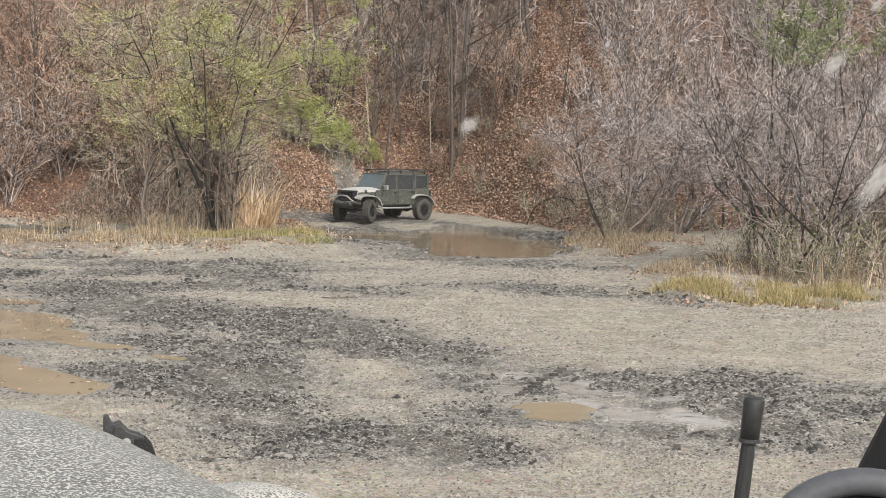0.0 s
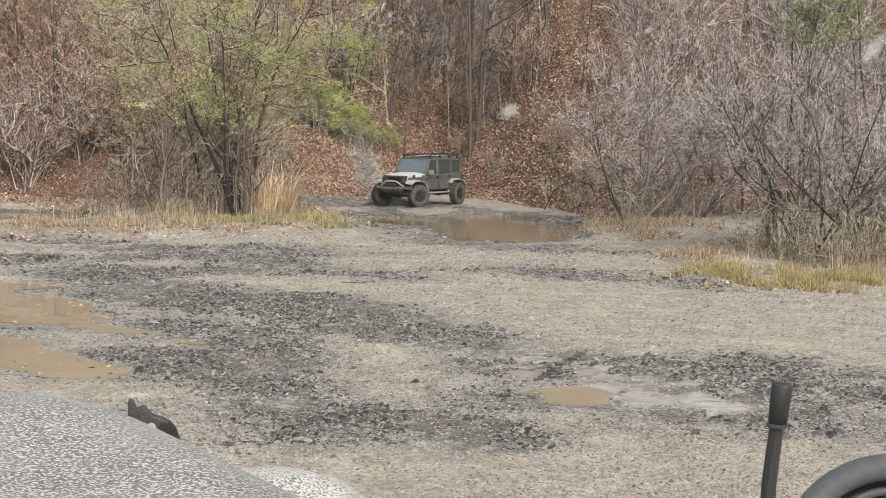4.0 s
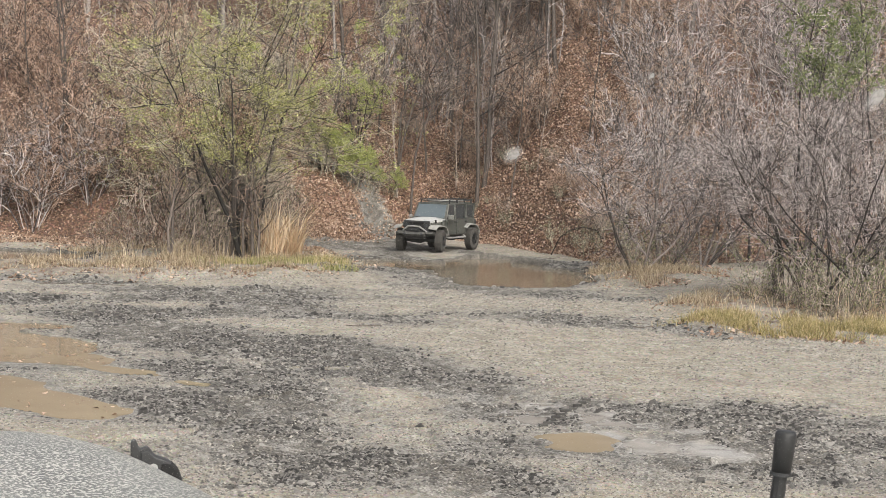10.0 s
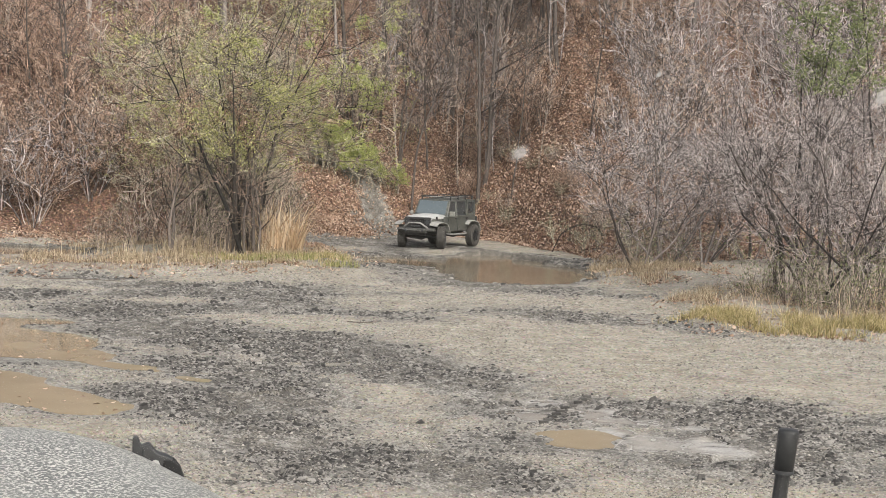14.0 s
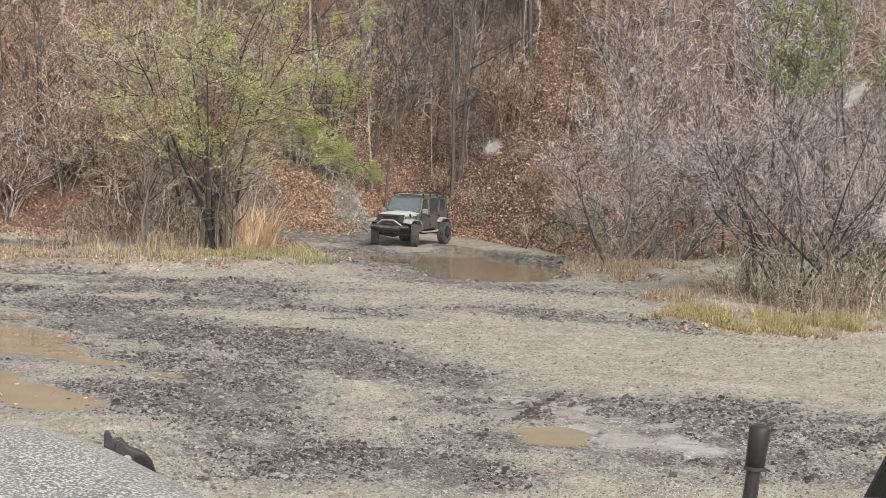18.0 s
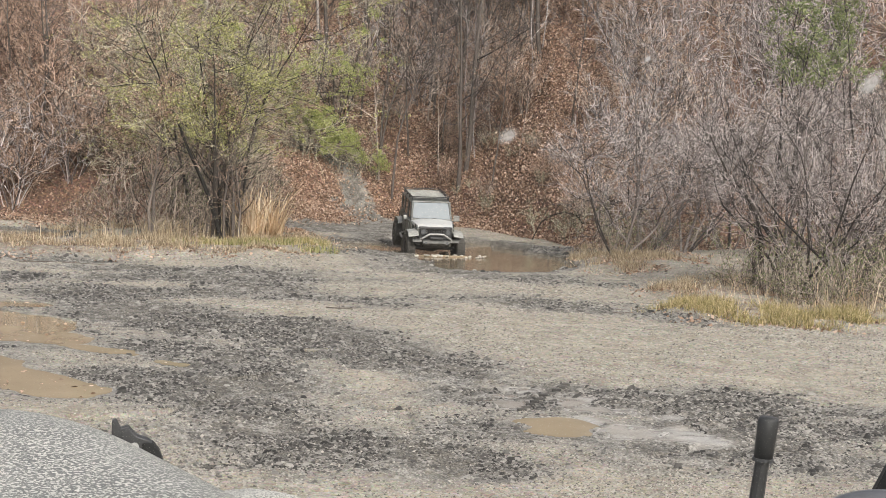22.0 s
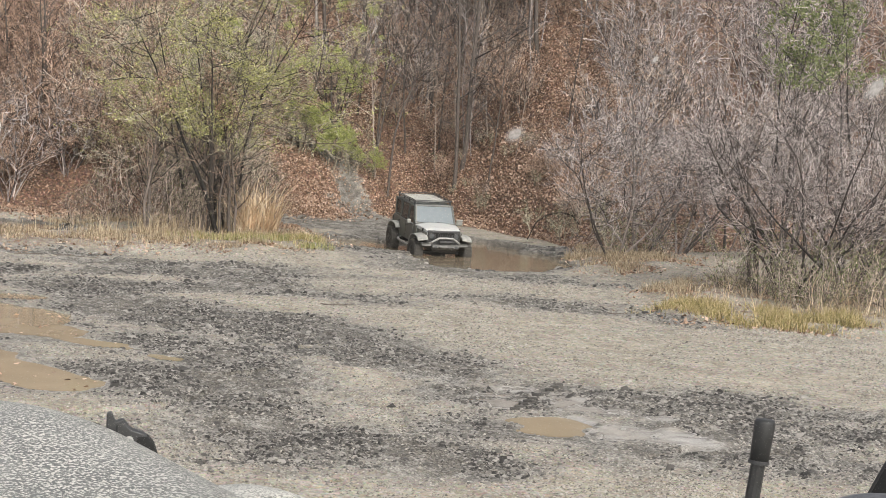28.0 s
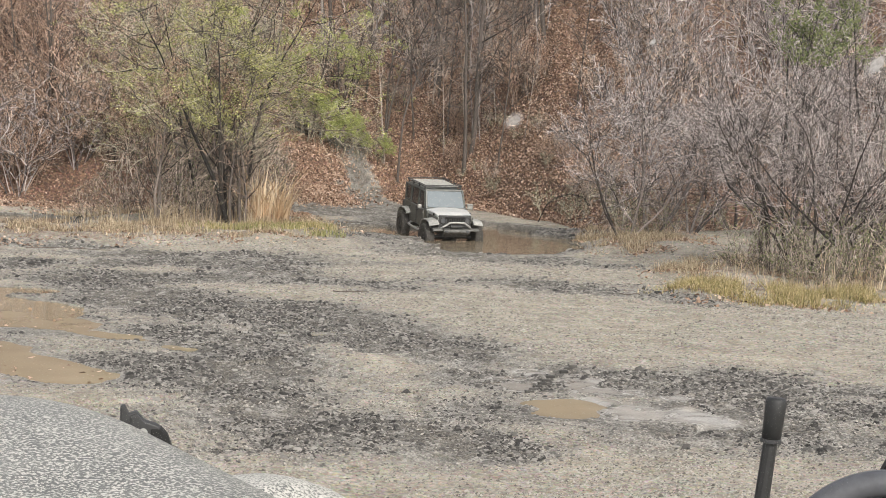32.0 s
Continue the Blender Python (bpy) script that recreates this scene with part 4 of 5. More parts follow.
def build_wheel(parent, x, y, name="wheel"):
    """A wheel about its own centre, axle along x."""
    side = 1 if x > 0 else -1
    bm = disc((side * 0.02, 0, 0), (1, 0, 0), 0.235, 0.22, 24, 0.02)
    for k in range(8):
        a = k * math.pi / 4
        spoke = box(side * 0.115, side * 0.145, -0.028, 0.028, 0.05, 0.22, 0.006)
        bmesh.ops.transform(spoke, matrix=Matrix.Rotation(a, 4, "X"), verts=spoke.verts)
        merge(bm, spoke)
    disc((side * 0.145, 0, 0), (1, 0, 0), 0.055, 0.04, 12, 0.01, bm)
    wheel = part(name, bm, RIM, parent, "black spoked alloy wheel")
    wheel.location = (x, y, TYRE)
    own = bmesh.new()
    profile = [(-0.13, 0.235), (-0.155, 0.30), (-0.15, 0.38), (-0.12, 0.425), (0.12, 0.425), (0.15, 0.38), (0.155, 0.30), (0.13, 0.235)]
    n = 40
    rings = [[own.verts.new((px, pr * math.cos(2 * math.pi * k / n), pr * math.sin(2 * math.pi * k / n))) for px, pr in profile] for k in range(n)]
    for k in range(n):
        for j in range(len(profile)):
            own.faces.new((rings[k][j], rings[(k + 1) % n][j], rings[(k + 1) % n][(j + 1) % len(profile)], rings[k][(j + 1) % len(profile)]))
    for k in range(30):
        for lane, shift in ((-0.105, 0.0), (-0.035, 0.5), (0.035, 0.0), (0.105, 0.5)):
            lug = box(lane - 0.03, lane + 0.03, -0.026, 0.026, 0.415, 0.442, 0.0)
            bmesh.ops.transform(lug, matrix=Matrix.Rotation((k + shift) * 2 * math.pi / 30, 4, "X"), verts=lug.verts)
            merge(own, lug)
    part("tyre", own, RUBBER, wheel, "large muddy off-road tyre")
    return wheel


def arch(x_in, x_out, y, flare_z=0.44, r=0.53, reach=0.62, thick=0.03):
    """A wheel-arch flare round the axle at y: flat-topped, with sloping ends."""
    pts = [(-0.66, 0.68), (-0.56, 0.88), (-0.38, 1.03), (-0.1, 1.08), (0.25, 1.085), (0.42, 1.06), (0.54, 1.0), (0.60, 0.94)]
    own = bmesh.new()
    top_i = [own.verts.new((x_in, y + a, b)) for a, b in pts]
    top_o = [own.verts.new((x_out, y + a * 1.0, b - 0.05)) for a, b in pts]
    low_i = [own.verts.new((x_in, y + a * 0.94, b - thick)) for a, b in pts]
    low_o = [own.verts.new((x_out, y + a * 0.94, b - thick - 0.06)) for a, b in pts]
    for k in range(len(pts) - 1):
        own.faces.new((top_i[k], top_i[k + 1], top_o[k + 1], top_o[k]))
        own.faces.new((low_i[k], low_o[k], low_o[k + 1], low_i[k + 1]))
        own.faces.new((top_o[k], top_o[k + 1], low_o[k + 1], low_o[k]))
        own.faces.new((top_i[k], low_i[k], low_i[k + 1], top_i[k + 1]))
    for k in (0, -1):
        own.faces.new((top_i[k], top_o[k], low_o[k], low_i[k]))
    bmesh.ops.recalc_face_normals(own, faces=own.faces)
    return own


def build_car():
    car = tagged(new("off_road_car"), "muddy grey-green four-door off-road car with roof rack, driving into the pond", "car")
    # tub: floor, rear quarters, cowl
    bm = prism([(1.0, 0.62), (1.0, 1.24), (-0.86, 1.26), (-1.98, 1.26), (-2.0, 0.72), (-1.1, 0.62)], -0.74, 0.74, 0.03)
    part("body", bm, PAINT, car)
    part("engine_bay", prism([(1.0, 0.66), (1.0, 1.20), (1.80, 1.14), (1.80, 0.72)], -0.52, 0.52, 0.02), TRIM, car)
    part("chassis", box(-0.45, 0.45, -1.9, 1.95, 0.52, 0.68, 0.03), TRIM, car, "dark underbody")
    for y in (WHEELBASE / 2, -WHEELBASE / 2):
        part("axle", tube([(-0.7, y, TYRE), (-0.15, y, TYRE), (0, y, TYRE), (0.7, y, TYRE)], [0.05, 0.06, 0.13, 0.05], 10), TRIM, car)
    # hood: tapered to the front, gently crowned
    own = bmesh.new()
    rows = []
    for k in range(7):
        t = k / 6
        y = 0.80 + 1.06 * t
        half = 0.72 - 0.15 * t
        zc = 1.315 - 0.055 * t * t
        rows.append([own.verts.new((half * u, y, zc - 0.05 * abs(u) ** 4 - (0.05 if k == 6 else 0) + (0.018 if abs(u) < 0.4 else 0))) for u in (-1, -0.85, -0.6, -0.38, 0, 0.38, 0.6, 0.85, 1)])
    for k in range(6):
        for j in range(8):
            own.faces.new((rows[k][j], rows[k][j + 1], rows[k + 1][j + 1], rows[k + 1][j]))
    thicken(own, (0, 0, -0.10))
    part("hood", own, PAINT_HOOD, car, "dusty hood with a pale sky sheen in its colour")
    # inner fender sides between hood and arches
    for s in (-1, 1):
        part("fender", prism([(0.98, 0.70), (0.98, 1.20), (1.84, 1.15), (1.84, 0.98), (1.2, 0.95)], s * 0.54, s * 0.64, 0.015), PAINT, car)
        for y, name in ((WHEELBASE / 2, "front_fender_flare"), (-WHEELBASE / 2, "rear_fender_flare")):
            part(name, arch(s * 0.60, s * 0.93, y, thick=0.02), PAINT_FLARE, car, "pale dusty wheel-arch flare")
    # grille with slots
    grille = part("grille", box(-0.57, 0.57, 1.80, 1.88, 0.78, 1.22, 0.035), TRIM, car, "black grille panel")
    for k in range(7):
        x = -0.24 + 0.08 * k
        part("slot", box(x - 0.026, x + 0.026, 1.872, 1.888, 0.86, 1.12, 0.008), BLACK, grille)
    part("slot_bar", box(-0.34, 0.34, 1.876, 1.905, 1.10, 1.16, 0.01), BLACK, grille, "black grille insert")
    for s in (-1, 1):
        lamp = part("headlight", disc((s * 0.42, 1.885, 1.03), (0, 1, 0), 0.095, 0.05, 20, 0.012), LAMP_GLASS, car, "round headlight")
        ring = [(s * 0.42 + 0.10 * math.cos(a), 1.90, 1.03 + 0.10 * math.sin(a)) for a in (2 * math.pi * k / 20 for k in range(20))]
        part("ring", tube(ring, 0.012, 6, closed=True), BLACK, lamp)
        part("turn_signal", disc((s * 0.78, 1.93, 0.98), (0, 1, 0), 0.035, 0.03, 12, 0.006), STEEL, car)
    # front bumper, bull bar, winch and fog lamps
    bumper = part("front_bumper", prism([(1.90, 0.62), (1.90, 0.80), (2.16, 0.78), (2.20, 0.70), (2.12, 0.62)], -0.46, 0.46, 0.02), DARK_STEEL, car, "dark muddy steel bumper")
    for s in (-1, 1):
        part("wing", prism([(1.86, 0.66), (1.86, 0.82), (2.06, 0.79), (2.10, 0.72)], s * 0.46, s * 0.80, 0.02), DARK_STEEL, bumper)
        part("fog_lamp", disc((s * 0.36, 2.19, 0.71), (0, 1, 0), 0.05, 0.05, 14, 0.01), LAMP_GLASS, bumper)
        part("tow_hook", tube([(s * 0.22, 2.18, 0.62), (s * 0.22, 2.28, 0.63), (s * 0.22, 2.28, 0.70), (s * 0.22, 2.18, 0.72)], 0.014, 6), TRIM, bumper)
    part("bull_bar", tube([(-0.52, 2.02, 0.80), (-0.46, 2.10, 0.86), (-0.24, 2.13, 1.0), (0, 2.14, 1.01), (0.24, 2.13, 1.0), (0.46, 2.10, 0.86), (0.52, 2.02, 0.80)], 0.032, 10), STEEL, bumper, "muddy steel hoop")
    part("winch", tube([(-0.2, 2.06, 0.86), (0.2, 2.06, 0.86)], 0.06, 12), TRIM, bumper)
    part("skid_plate", prism([(1.86, 0.50), (1.86, 0.62), (2.10, 0.62), (2.02, 0.52)], -0.40, 0.40, 0.01), TRIM, car)
    # cabin: pillars, windscreen, hard top
    part("cowl", box(-0.71, 0.71, 0.70, 0.84, 1.18, 1.315, 0.02), PAINT, car)
    own = bmesh.new()
    for s in (-1, 1):
        tube([(s * 0.68, 0.77, 1.27), (s * 0.63, 0.43, 1.86)], 0.04, 6, own)
    tube([(-0.64, 0.43, 1.855), (0.64, 0.43, 1.855)], 0.042, 6, own)
    tube([(-0.68, 0.77, 1.285), (0.68, 0.77, 1.285)], 0.04, 6, own)
    frame_part = part("windscreen_frame", own, PAINT, car)
    own = bmesh.new()
    quad = [own.verts.new(c) for c in ((-0.66, 0.775, 1.29), (0.66, 0.775, 1.29), (0.61, 0.455, 1.84), (-0.61, 0.455, 1.84))]
    own.faces.new(quad)
    thicken(own, (0, -0.008, -0.005))
    part("windscreen", own, GLASS_SCREEN, frame_part)
    for x in (-0.36, 0.0, 0.36):
        part("wiper", tube([(x, 0.83, 1.31), (x + 0.06, 0.79, 1.315), (x + 0.30, 0.76, 1.345)], 0.010, 5), BLACK, frame_part)
    # hard top: roof panel and rear side walls
    own = bmesh.new()
    for y, z, half in ((0.46, 1.87, 0.63), (0.1, 1.905, 0.655), (-0.8, 1.92, 0.665), (-1.6, 1.91, 0.665), (-1.93, 1.88, 0.655)):
        for x, dz in ((-half, -0.06), (-half * 0.93, -0.012), (0, 0.015), (half * 0.93, -0.012), (half, -0.06)):
            own.verts.new((x, y, z + dz))
    own.verts.ensure_lookup_table()
    for k in range(4):
        for j in range(4):
            own.faces.new([own.verts[i] for i in (k * 5 + j, k * 5 + j + 1, k * 5 + j + 6, k * 5 + j + 5)])
    thicken(own, (0, 0, -0.06))
    part("roof", own, PAINT, car, "grey hard top")
    for s in (-1, 1):
        wall = bmesh.new()
        box(s * 0.64, s * 0.70, -1.24, -1.14, 1.24, 1.86, 0.012, wall)
        box(s * 0.64, s * 0.70, -1.96, -1.84, 1.24, 1.86, 0.012, wall)
        box(s * 0.64, s * 0.70, -1.9, -1.18, 1.24, 1.32, 0.012, wall)
        box(s * 0.63, s * 0.68, -1.9, -1.18, 1.79, 1.86, 0.012, wall)
        part("hard_top_side", wall, PAINT, car)
        part("quarter_window", box(s * 0.655, s * 0.675, -1.86, -1.2, 1.30, 1.80, 0.004), GLASS_DARK, car)
        for y0, y1 in ((-0.14, 0.70), (-1.12, -0.18)):
            door = part("door", prism([(y0, 0.66), (y0, 1.26), (y1, 1.26), (y1, 0.66)] if y0 > -1 else [(y0 + 0.12, 0.86), (y0, 1.05), (y0, 1.26), (y1, 1.26), (y1, 0.66), (y0 + 0.28, 0.66)], s * 0.735, s * 0.775, 0.012), PAINT, car)
            part("handle", box(s * 0.775, s * 0.81, y0 + 0.06, y0 + 0.2, 1.13, 1.165, 0.01), TRIM, door)
            for z in (0.78, 1.12):
                part("hinge", box(s * 0.772, s * 0.80, y1 - 0.10, y1 + 0.02, z - 0.025, z + 0.025, 0.008), PAINT, door)
            top0, top1 = (y0, 0.42) if y0 > -1 else (y0 + 0.02, y1)
            own = bmesh.new()
            tube([(s * 0.71, y0 + 0.02, 1.25), (s * 0.665, top0 + 0.02, 1.83)], 0.026, 5, own)
            tube([(s * 0.71, y1 - 0.02, 1.25), (s * 0.665, top1 - 0.02, 1.83)], 0.026, 5, own)
            tube([(s * 0.665, top0, 1.835), (s * 0.665, top1, 1.835)], 0.026, 5, own)
            part("window_frame", own, PAINT, door)
            own = bmesh.new()
            vs = [own.verts.new(c) for c in ((s * 0.705, y0 + 0.02, 1.25), (s * 0.705, y1 - 0.02, 1.25), (s * 0.66, top1 - 0.02, 1.83), (s * 0.66, top0 + 0.02, 1.83))]
            own.faces.new(vs)
            thicken(own, (-s * 0.008, 0, 0))
            part("window", own, GLASS_DARK, door)
        mirror = part("wing_mirror", box(s * 0.82, s * 0.96, 0.58, 0.66, 1.27, 1.41, 0.03), PAINT_FLARE, car, "pale wing mirror")
        part("arm", tube([(s * 0.74, 0.64, 1.22), (s * 0.84, 0.63, 1.27)], 0.022, 6), TRIM, mirror)
        part("mirror_glass", box(s * 0.835, s * 0.945, 0.574, 0.582, 1.285, 1.405, 0.0), GLASS_DARK, mirror)
        part("side_step", tube([(s * 0.70, 0.85, 0.60), (s * 0.84, 0.72, 0.54), (s * 0.86, 0.3, 0.53), (s * 0.86, -0.6, 0.53), (s * 0.84, -0.85, 0.54), (s * 0.70, -0.95, 0.60)], 0.035, 8), STEEL, car, "muddy tubular side step")
        part("hood_latch", box(s * 0.60, s * 0.65, 1.45, 1.53, 1.14, 1.24, 0.01), BLACK, car)
        part("tail_light", box(s * 0.66, s * 0.76, -2.03, -1.96, 0.98, 1.18, 0.012), TRIM, car)
    part("rear_window", box(-0.58, 0.58, -1.955, -1.935, 1.30, 1.82, 0.005), GLASS_DARK, car)
    part("tailgate", box(-0.64, 0.64, -2.03, -1.98, 0.74, 1.28, 0.012), PAINT, car)
    part("rear_bumper", box(-0.78, 0.78, -2.18, -2.0, 0.60, 0.78, 0.025), TRIM, car)
    spare = disc((0.05, -2.17, 1.12), (0, 1, 0), 0.42, 0.26, 28, 0.05)
    part("spare_wheel", spare, RUBBER, car)
    # seats, seen dimly through the glass
    for x in (-0.34, 0.34):
        part("seat", box(x - 0.22, x + 0.22, -0.25, -0.10, 1.2, 1.66, 0.05), TRIM, car)
    # roof rack
    rack = part("roof_rack", tube([(-0.62, 0.30, 1.965), (0.62, 0.30, 1.965), (0.64, -1.85, 1.965), (-0.64, -1.85, 1.965)], 0.018, 6, closed=True), TRIM, car, "low black roof rack")
    part("upper_rail", tube([(-0.64, 0.34, 2.02), (0.64, 0.34, 2.02), (0.66, -1.88, 2.02), (-0.66, -1.88, 2.02)], 0.016, 6, closed=True), TRIM, rack)
    for k in range(9):
        y = 0.2 - k * 0.245
        part("slat", box(-0.61, 0.61, y - 0.045, y + 0.045, 1.955, 1.97, 0.004), SILVER, rack)
    for s in (-1, 1):
        for y in (0.25, -0.45, -1.15, -1.8):
            part("rack_foot", box(s * 0.60, s * 0.645, y - 0.02, y + 0.02, 1.84, 2.02, 0.005), TRIM, rack)
    wheels = [build_wheel(car, s * TRACK / 2, y) for y in (WHEELBASE / 2, -WHEELBASE / 2) for s in (-1, 1)]
    return car, wheels


CAR, WHEELS = build_car()


def build_wave():
    """The wave that the bumper pushes ahead; origin on the water, under the bumper."""
    wave = tagged(new("bow_wave"), "low muddy wave with pale foam pushed up before the car", "water")
    r = random.Random(14)
    crest = bmesh.new()
    for k in range(17):
        a = (k / 16 - 0.5) * 2.4
        x, y = 1.15 * math.sin(a), 0.55 * math.cos(a)
        lump = bmesh.new()
        bmesh.ops.create_icosphere(lump, subdivisions=2, radius=1.0)
        for v in lump.verts:
            v.co *= r.uniform(0.85, 1.15)
        m = pose(x, y, 0, 0, 0, math.degrees(-a)) @ Matrix.Diagonal((0.17, 0.13, 0.07 * r.uniform(0.5, 0.9), 1))
        bmesh.ops.transform(lump, matrix=m, verts=lump.verts)
        merge(crest, lump)
    crest = part("crest", crest, WATER_DEEP, wave, "brown crest of the wave", smooth=True)
    for k in range(26):
        a = r.uniform(-1.25, 1.25)
        d = r.uniform(0.9, 1.7)
        bm = bmesh.new()
        bmesh.ops.create_icosphere(bm, subdivisions=1, radius=1.0)
        m = pose(1.15 * d * math.sin(a), 0.55 * d * math.cos(a), 0.045 * r.random(), 0, 0, math.degrees(-a)) @ Matrix.Diagonal((r.uniform(0.05, 0.16), r.uniform(0.03, 0.08), r.uniform(0.02, 0.05), 1))
        bmesh.ops.transform(bm, matrix=m, verts=bm.verts)
        part("foam", bm, FOAM, wave, smooth=True)
    return wave


WAVE = build_wave()
# seconds, and the height of the wave's foot over the pond
SWELL = [(0, -0.35), (19.4, -0.35), (20.0, -0.12), (20.6, -0.01), (21.6, 0.02), (22.4, 0.0), (23.0, -0.06), (23.8, -0.15), (25.5, -0.35), (32, -0.35)]

# seconds, x, y, z, heading (degrees left of facing the camera bank), nose-up, lean, front steering
DRIVE = [
    (0.0, -2.42, 66.4, 0.02, 44.0, 0.5, 0.0, 24), (0.8, -2.42, 66.4, 0.02, 44.0, 0.5, 0.0, 20), (1.3, -2.40, 66.5, 0.02, 43.6, 0.5, 0.0, 6), (2.0, -2.21, 66.6, 0.02, 41.0, 0.5, 0.0, -14),
    (2.5, -2.04, 66.6, 0.02, 38.4, 0.5, 0.0, -20), (3.5, -1.75, 66.6, 0.02, 33.5, 0.3, 0.0, -22), (4.5, -1.42, 66.5, 0.02, 28.5, 0.0, 0.0, -22), (5.0, -1.24, 66.4, 0.02, 26.0, 0.0, 0.0, -20),
    (5.5, -1.18, 66.3, 0.02, 25.0, 0.0, 0.0, -14), (6.3, -1.18, 66.2, 0.02, 24.8, 0.0, 0.0, 0), (7.2, -1.18, 66.2, 0.02, 24.8, 0.0, 0.0, 22), (12.0, -1.18, 66.2, 0.02, 24.5, 0.0, 0.0, 24),
    (17.5, -1.20, 66.0, 0.02, 24.0, 0.0, 0.0, 24), (18.0, -1.24, 65.6, 0.02, 22.8, 0.0, 0.0, 24), (18.5, -1.29, 64.9, 0.01, 19.0, -0.5, 0.0, 22), (19.0, -1.32, 63.9, 0.0, 14.0, -1.0, 0.0, 18),
    (19.5, -1.27, 62.4, -0.04, 6.6, -1.5, 1.0, 14), (20.0, -1.10, 60.9, -0.04, 1.0, -3.0, 1.5, 8), (20.5, -1.0, 59.6, -0.09, -3.5, -5.0, 0.5, 6), (21.0, -0.92, 58.6, -0.13, -4.5, -6.0, 0.0, 6),
    (21.5, -0.80, 57.9, -0.14, -6.5, -6.0, 0.0, 8), (22.0, -0.70, 57.5, -0.15, -9.0, -5.5, 0.0, 8), (22.5, -0.60, 57.0, -0.22, -12.0, -5.0, 0.0, 8), (23.0, -0.53, 56.7, -0.28, -14.5, -4.5, 0.0, 8),
    (23.6, -0.51, 56.6, -0.31, -16.0, -4.5, 0.0, 6), (25.0, -0.51, 56.6, -0.31, -16.5, -4.5, 0.0, 4), (32.0, -0.51, 56.6, -0.31, -17.0, -4.5, 0.0, 4)]
# ---------------------------------------------------------------- the filming car on the bank
def build_own_car():
    """Local axes: x to the right, y ahead, origin under the driver's eye."""
    own = tagged(new("parked_car"), "mud-sprayed grey off-road car parked on the bank", "car")
    own.matrix_basis = pose(0, 0, 2.15, 0, 0, 40)
    # hood: crowned, falling to its right side and to the front
    nu, nv = 60, 50
    us, vs = np.linspace(-0.63, 0.63, nu), np.linspace(0.95, 2.55, nv)
    gu, gv = np.meshgrid(us, vs)
    centre = 0.364
    a = np.abs(gu)
    side = np.clip((a - 0.448) / 0.262, 0, 1)
    front = np.clip((gv - 1.80) / 0.516, 0, 1.6)
    nose = np.clip((gv - 2.26) / 0.29, 0, 1)
    near = np.clip((1.75 - gv) / 0.8, 0, 1)
    z = 1.499 - 0.13 * side ** 2.6 - 0.13 * front ** 1.8 - 0.16 * nose ** 2 - 0.055 * near - 0.02 * near * side + 0.01 * np.clip(1 - (a / 0.4) ** 2, 0, 1)
    gx = centre + gu
    v = np.stack([gx, gv, z], -1).reshape(-1, 3)
    idx = np.arange(nu * nv).reshape(nv, nu)
    f = np.stack([idx[:-1, :-1], idx[:-1, 1:], idx[1:, 1:], idx[1:, :-1]], -1).reshape(-1, 4)
    rim = np.concatenate([idx[0], idx[:, -1][1:], idx[-1][::-1][1:], idx[:, 0][::-1][1:]])
    low = v[rim] - np.array((0, 0, 0.16))
    k = len(v)
    n = len(rim)
    skirt = np.stack([rim[:-1], rim[1:], k + np.arange(1, n), k + np.arange(n - 1)], -1)
    hood = from_arrays("hood", np.concatenate([v, low]), np.concatenate([f, skirt]), HOOD_SPRAY, own, "grey hood sprayed with pale mud", smooth=True)
    for name, profile, w, material, label in (("latch_plate", [(0, 1.30), (0, 1.438), (0.006, 1.440), (0.012, 1.427), (0.022, 1.431), (0.030, 1.422), (0.030, 1.30)], 0.016, TRIM, "mud-splashed latch plate"),
                                              ("latch", [(0.012, 1.30), (0.014, 1.424), (0.024, 1.427), (0.034, 1.417), (0.050, 1.412), (0.060, 1.404), (0.066, 1.392), (0.066, 1.30)], 0.022, TRIM, "black rubber hood latch"),
                                              ("latch_tip", [(0.040, 1.30), (0.042, 1.407), (0.056, 1.408), (0.066, 1.397), (0.072, 1.38), (0.072, 1.30)], 0.027, BLACK, "")):
        bm = prism(profile, -w / 2, w / 2, 0.002)
        bmesh.ops.transform(bm, matrix=pose(1.096, 2.024, 0, 0, 0, -119.4), verts=bm.verts)
        part(name, bm, material, hood, label)
    part("latch_ring", disc((1.119, 2.0, 1.402), (-0.49, -0.87, 0.1), 0.006, 0.006, 14), STEEL, hood)
    # fender, flare and flank
    part("fender", prism([(0.9, 0.75), (0.9, 1.24), (2.45, 1.20), (2.45, 0.95)], 0.90, 1.12, 0.03), HOOD_SPRAY, own)
    part("fender", prism([(0.9, 0.75), (0.9, 1.24), (2.45, 1.20), (2.45, 0.95)], -0.39, -0.17, 0.03), HOOD_SPRAY, own)
    for s in (-1, 1):
        fx, fy = np.meshgrid(np.linspace(0.66, 1.05, 16), np.linspace(1.25, 2.52, 26))
        fz = 1.340 - 0.055 * np.clip((fx - 0.90) / 0.13, 0, 1.2) ** 2.2 - 0.36 * np.clip((fy - 1.92) / 0.6, 0, 1) ** 1.6 - 0.30 * np.clip((1.86 - fy) / 0.45, 0, 1) ** 1.2
        top = np.stack([0.364 + s * fx, fy, fz], -1).reshape(-1, 3)
        grid = np.arange(fx.size).reshape(fx.shape)
        cells = np.stack([grid[:-1, :-1], grid[:-1, 1:], grid[1:, 1:], grid[1:, :-1]], -1).reshape(-1, 4)
        lip = np.concatenate([grid[0], grid[:, -1][1:], grid[-1][::-1][1:], grid[:, 0][::-1][1:]])
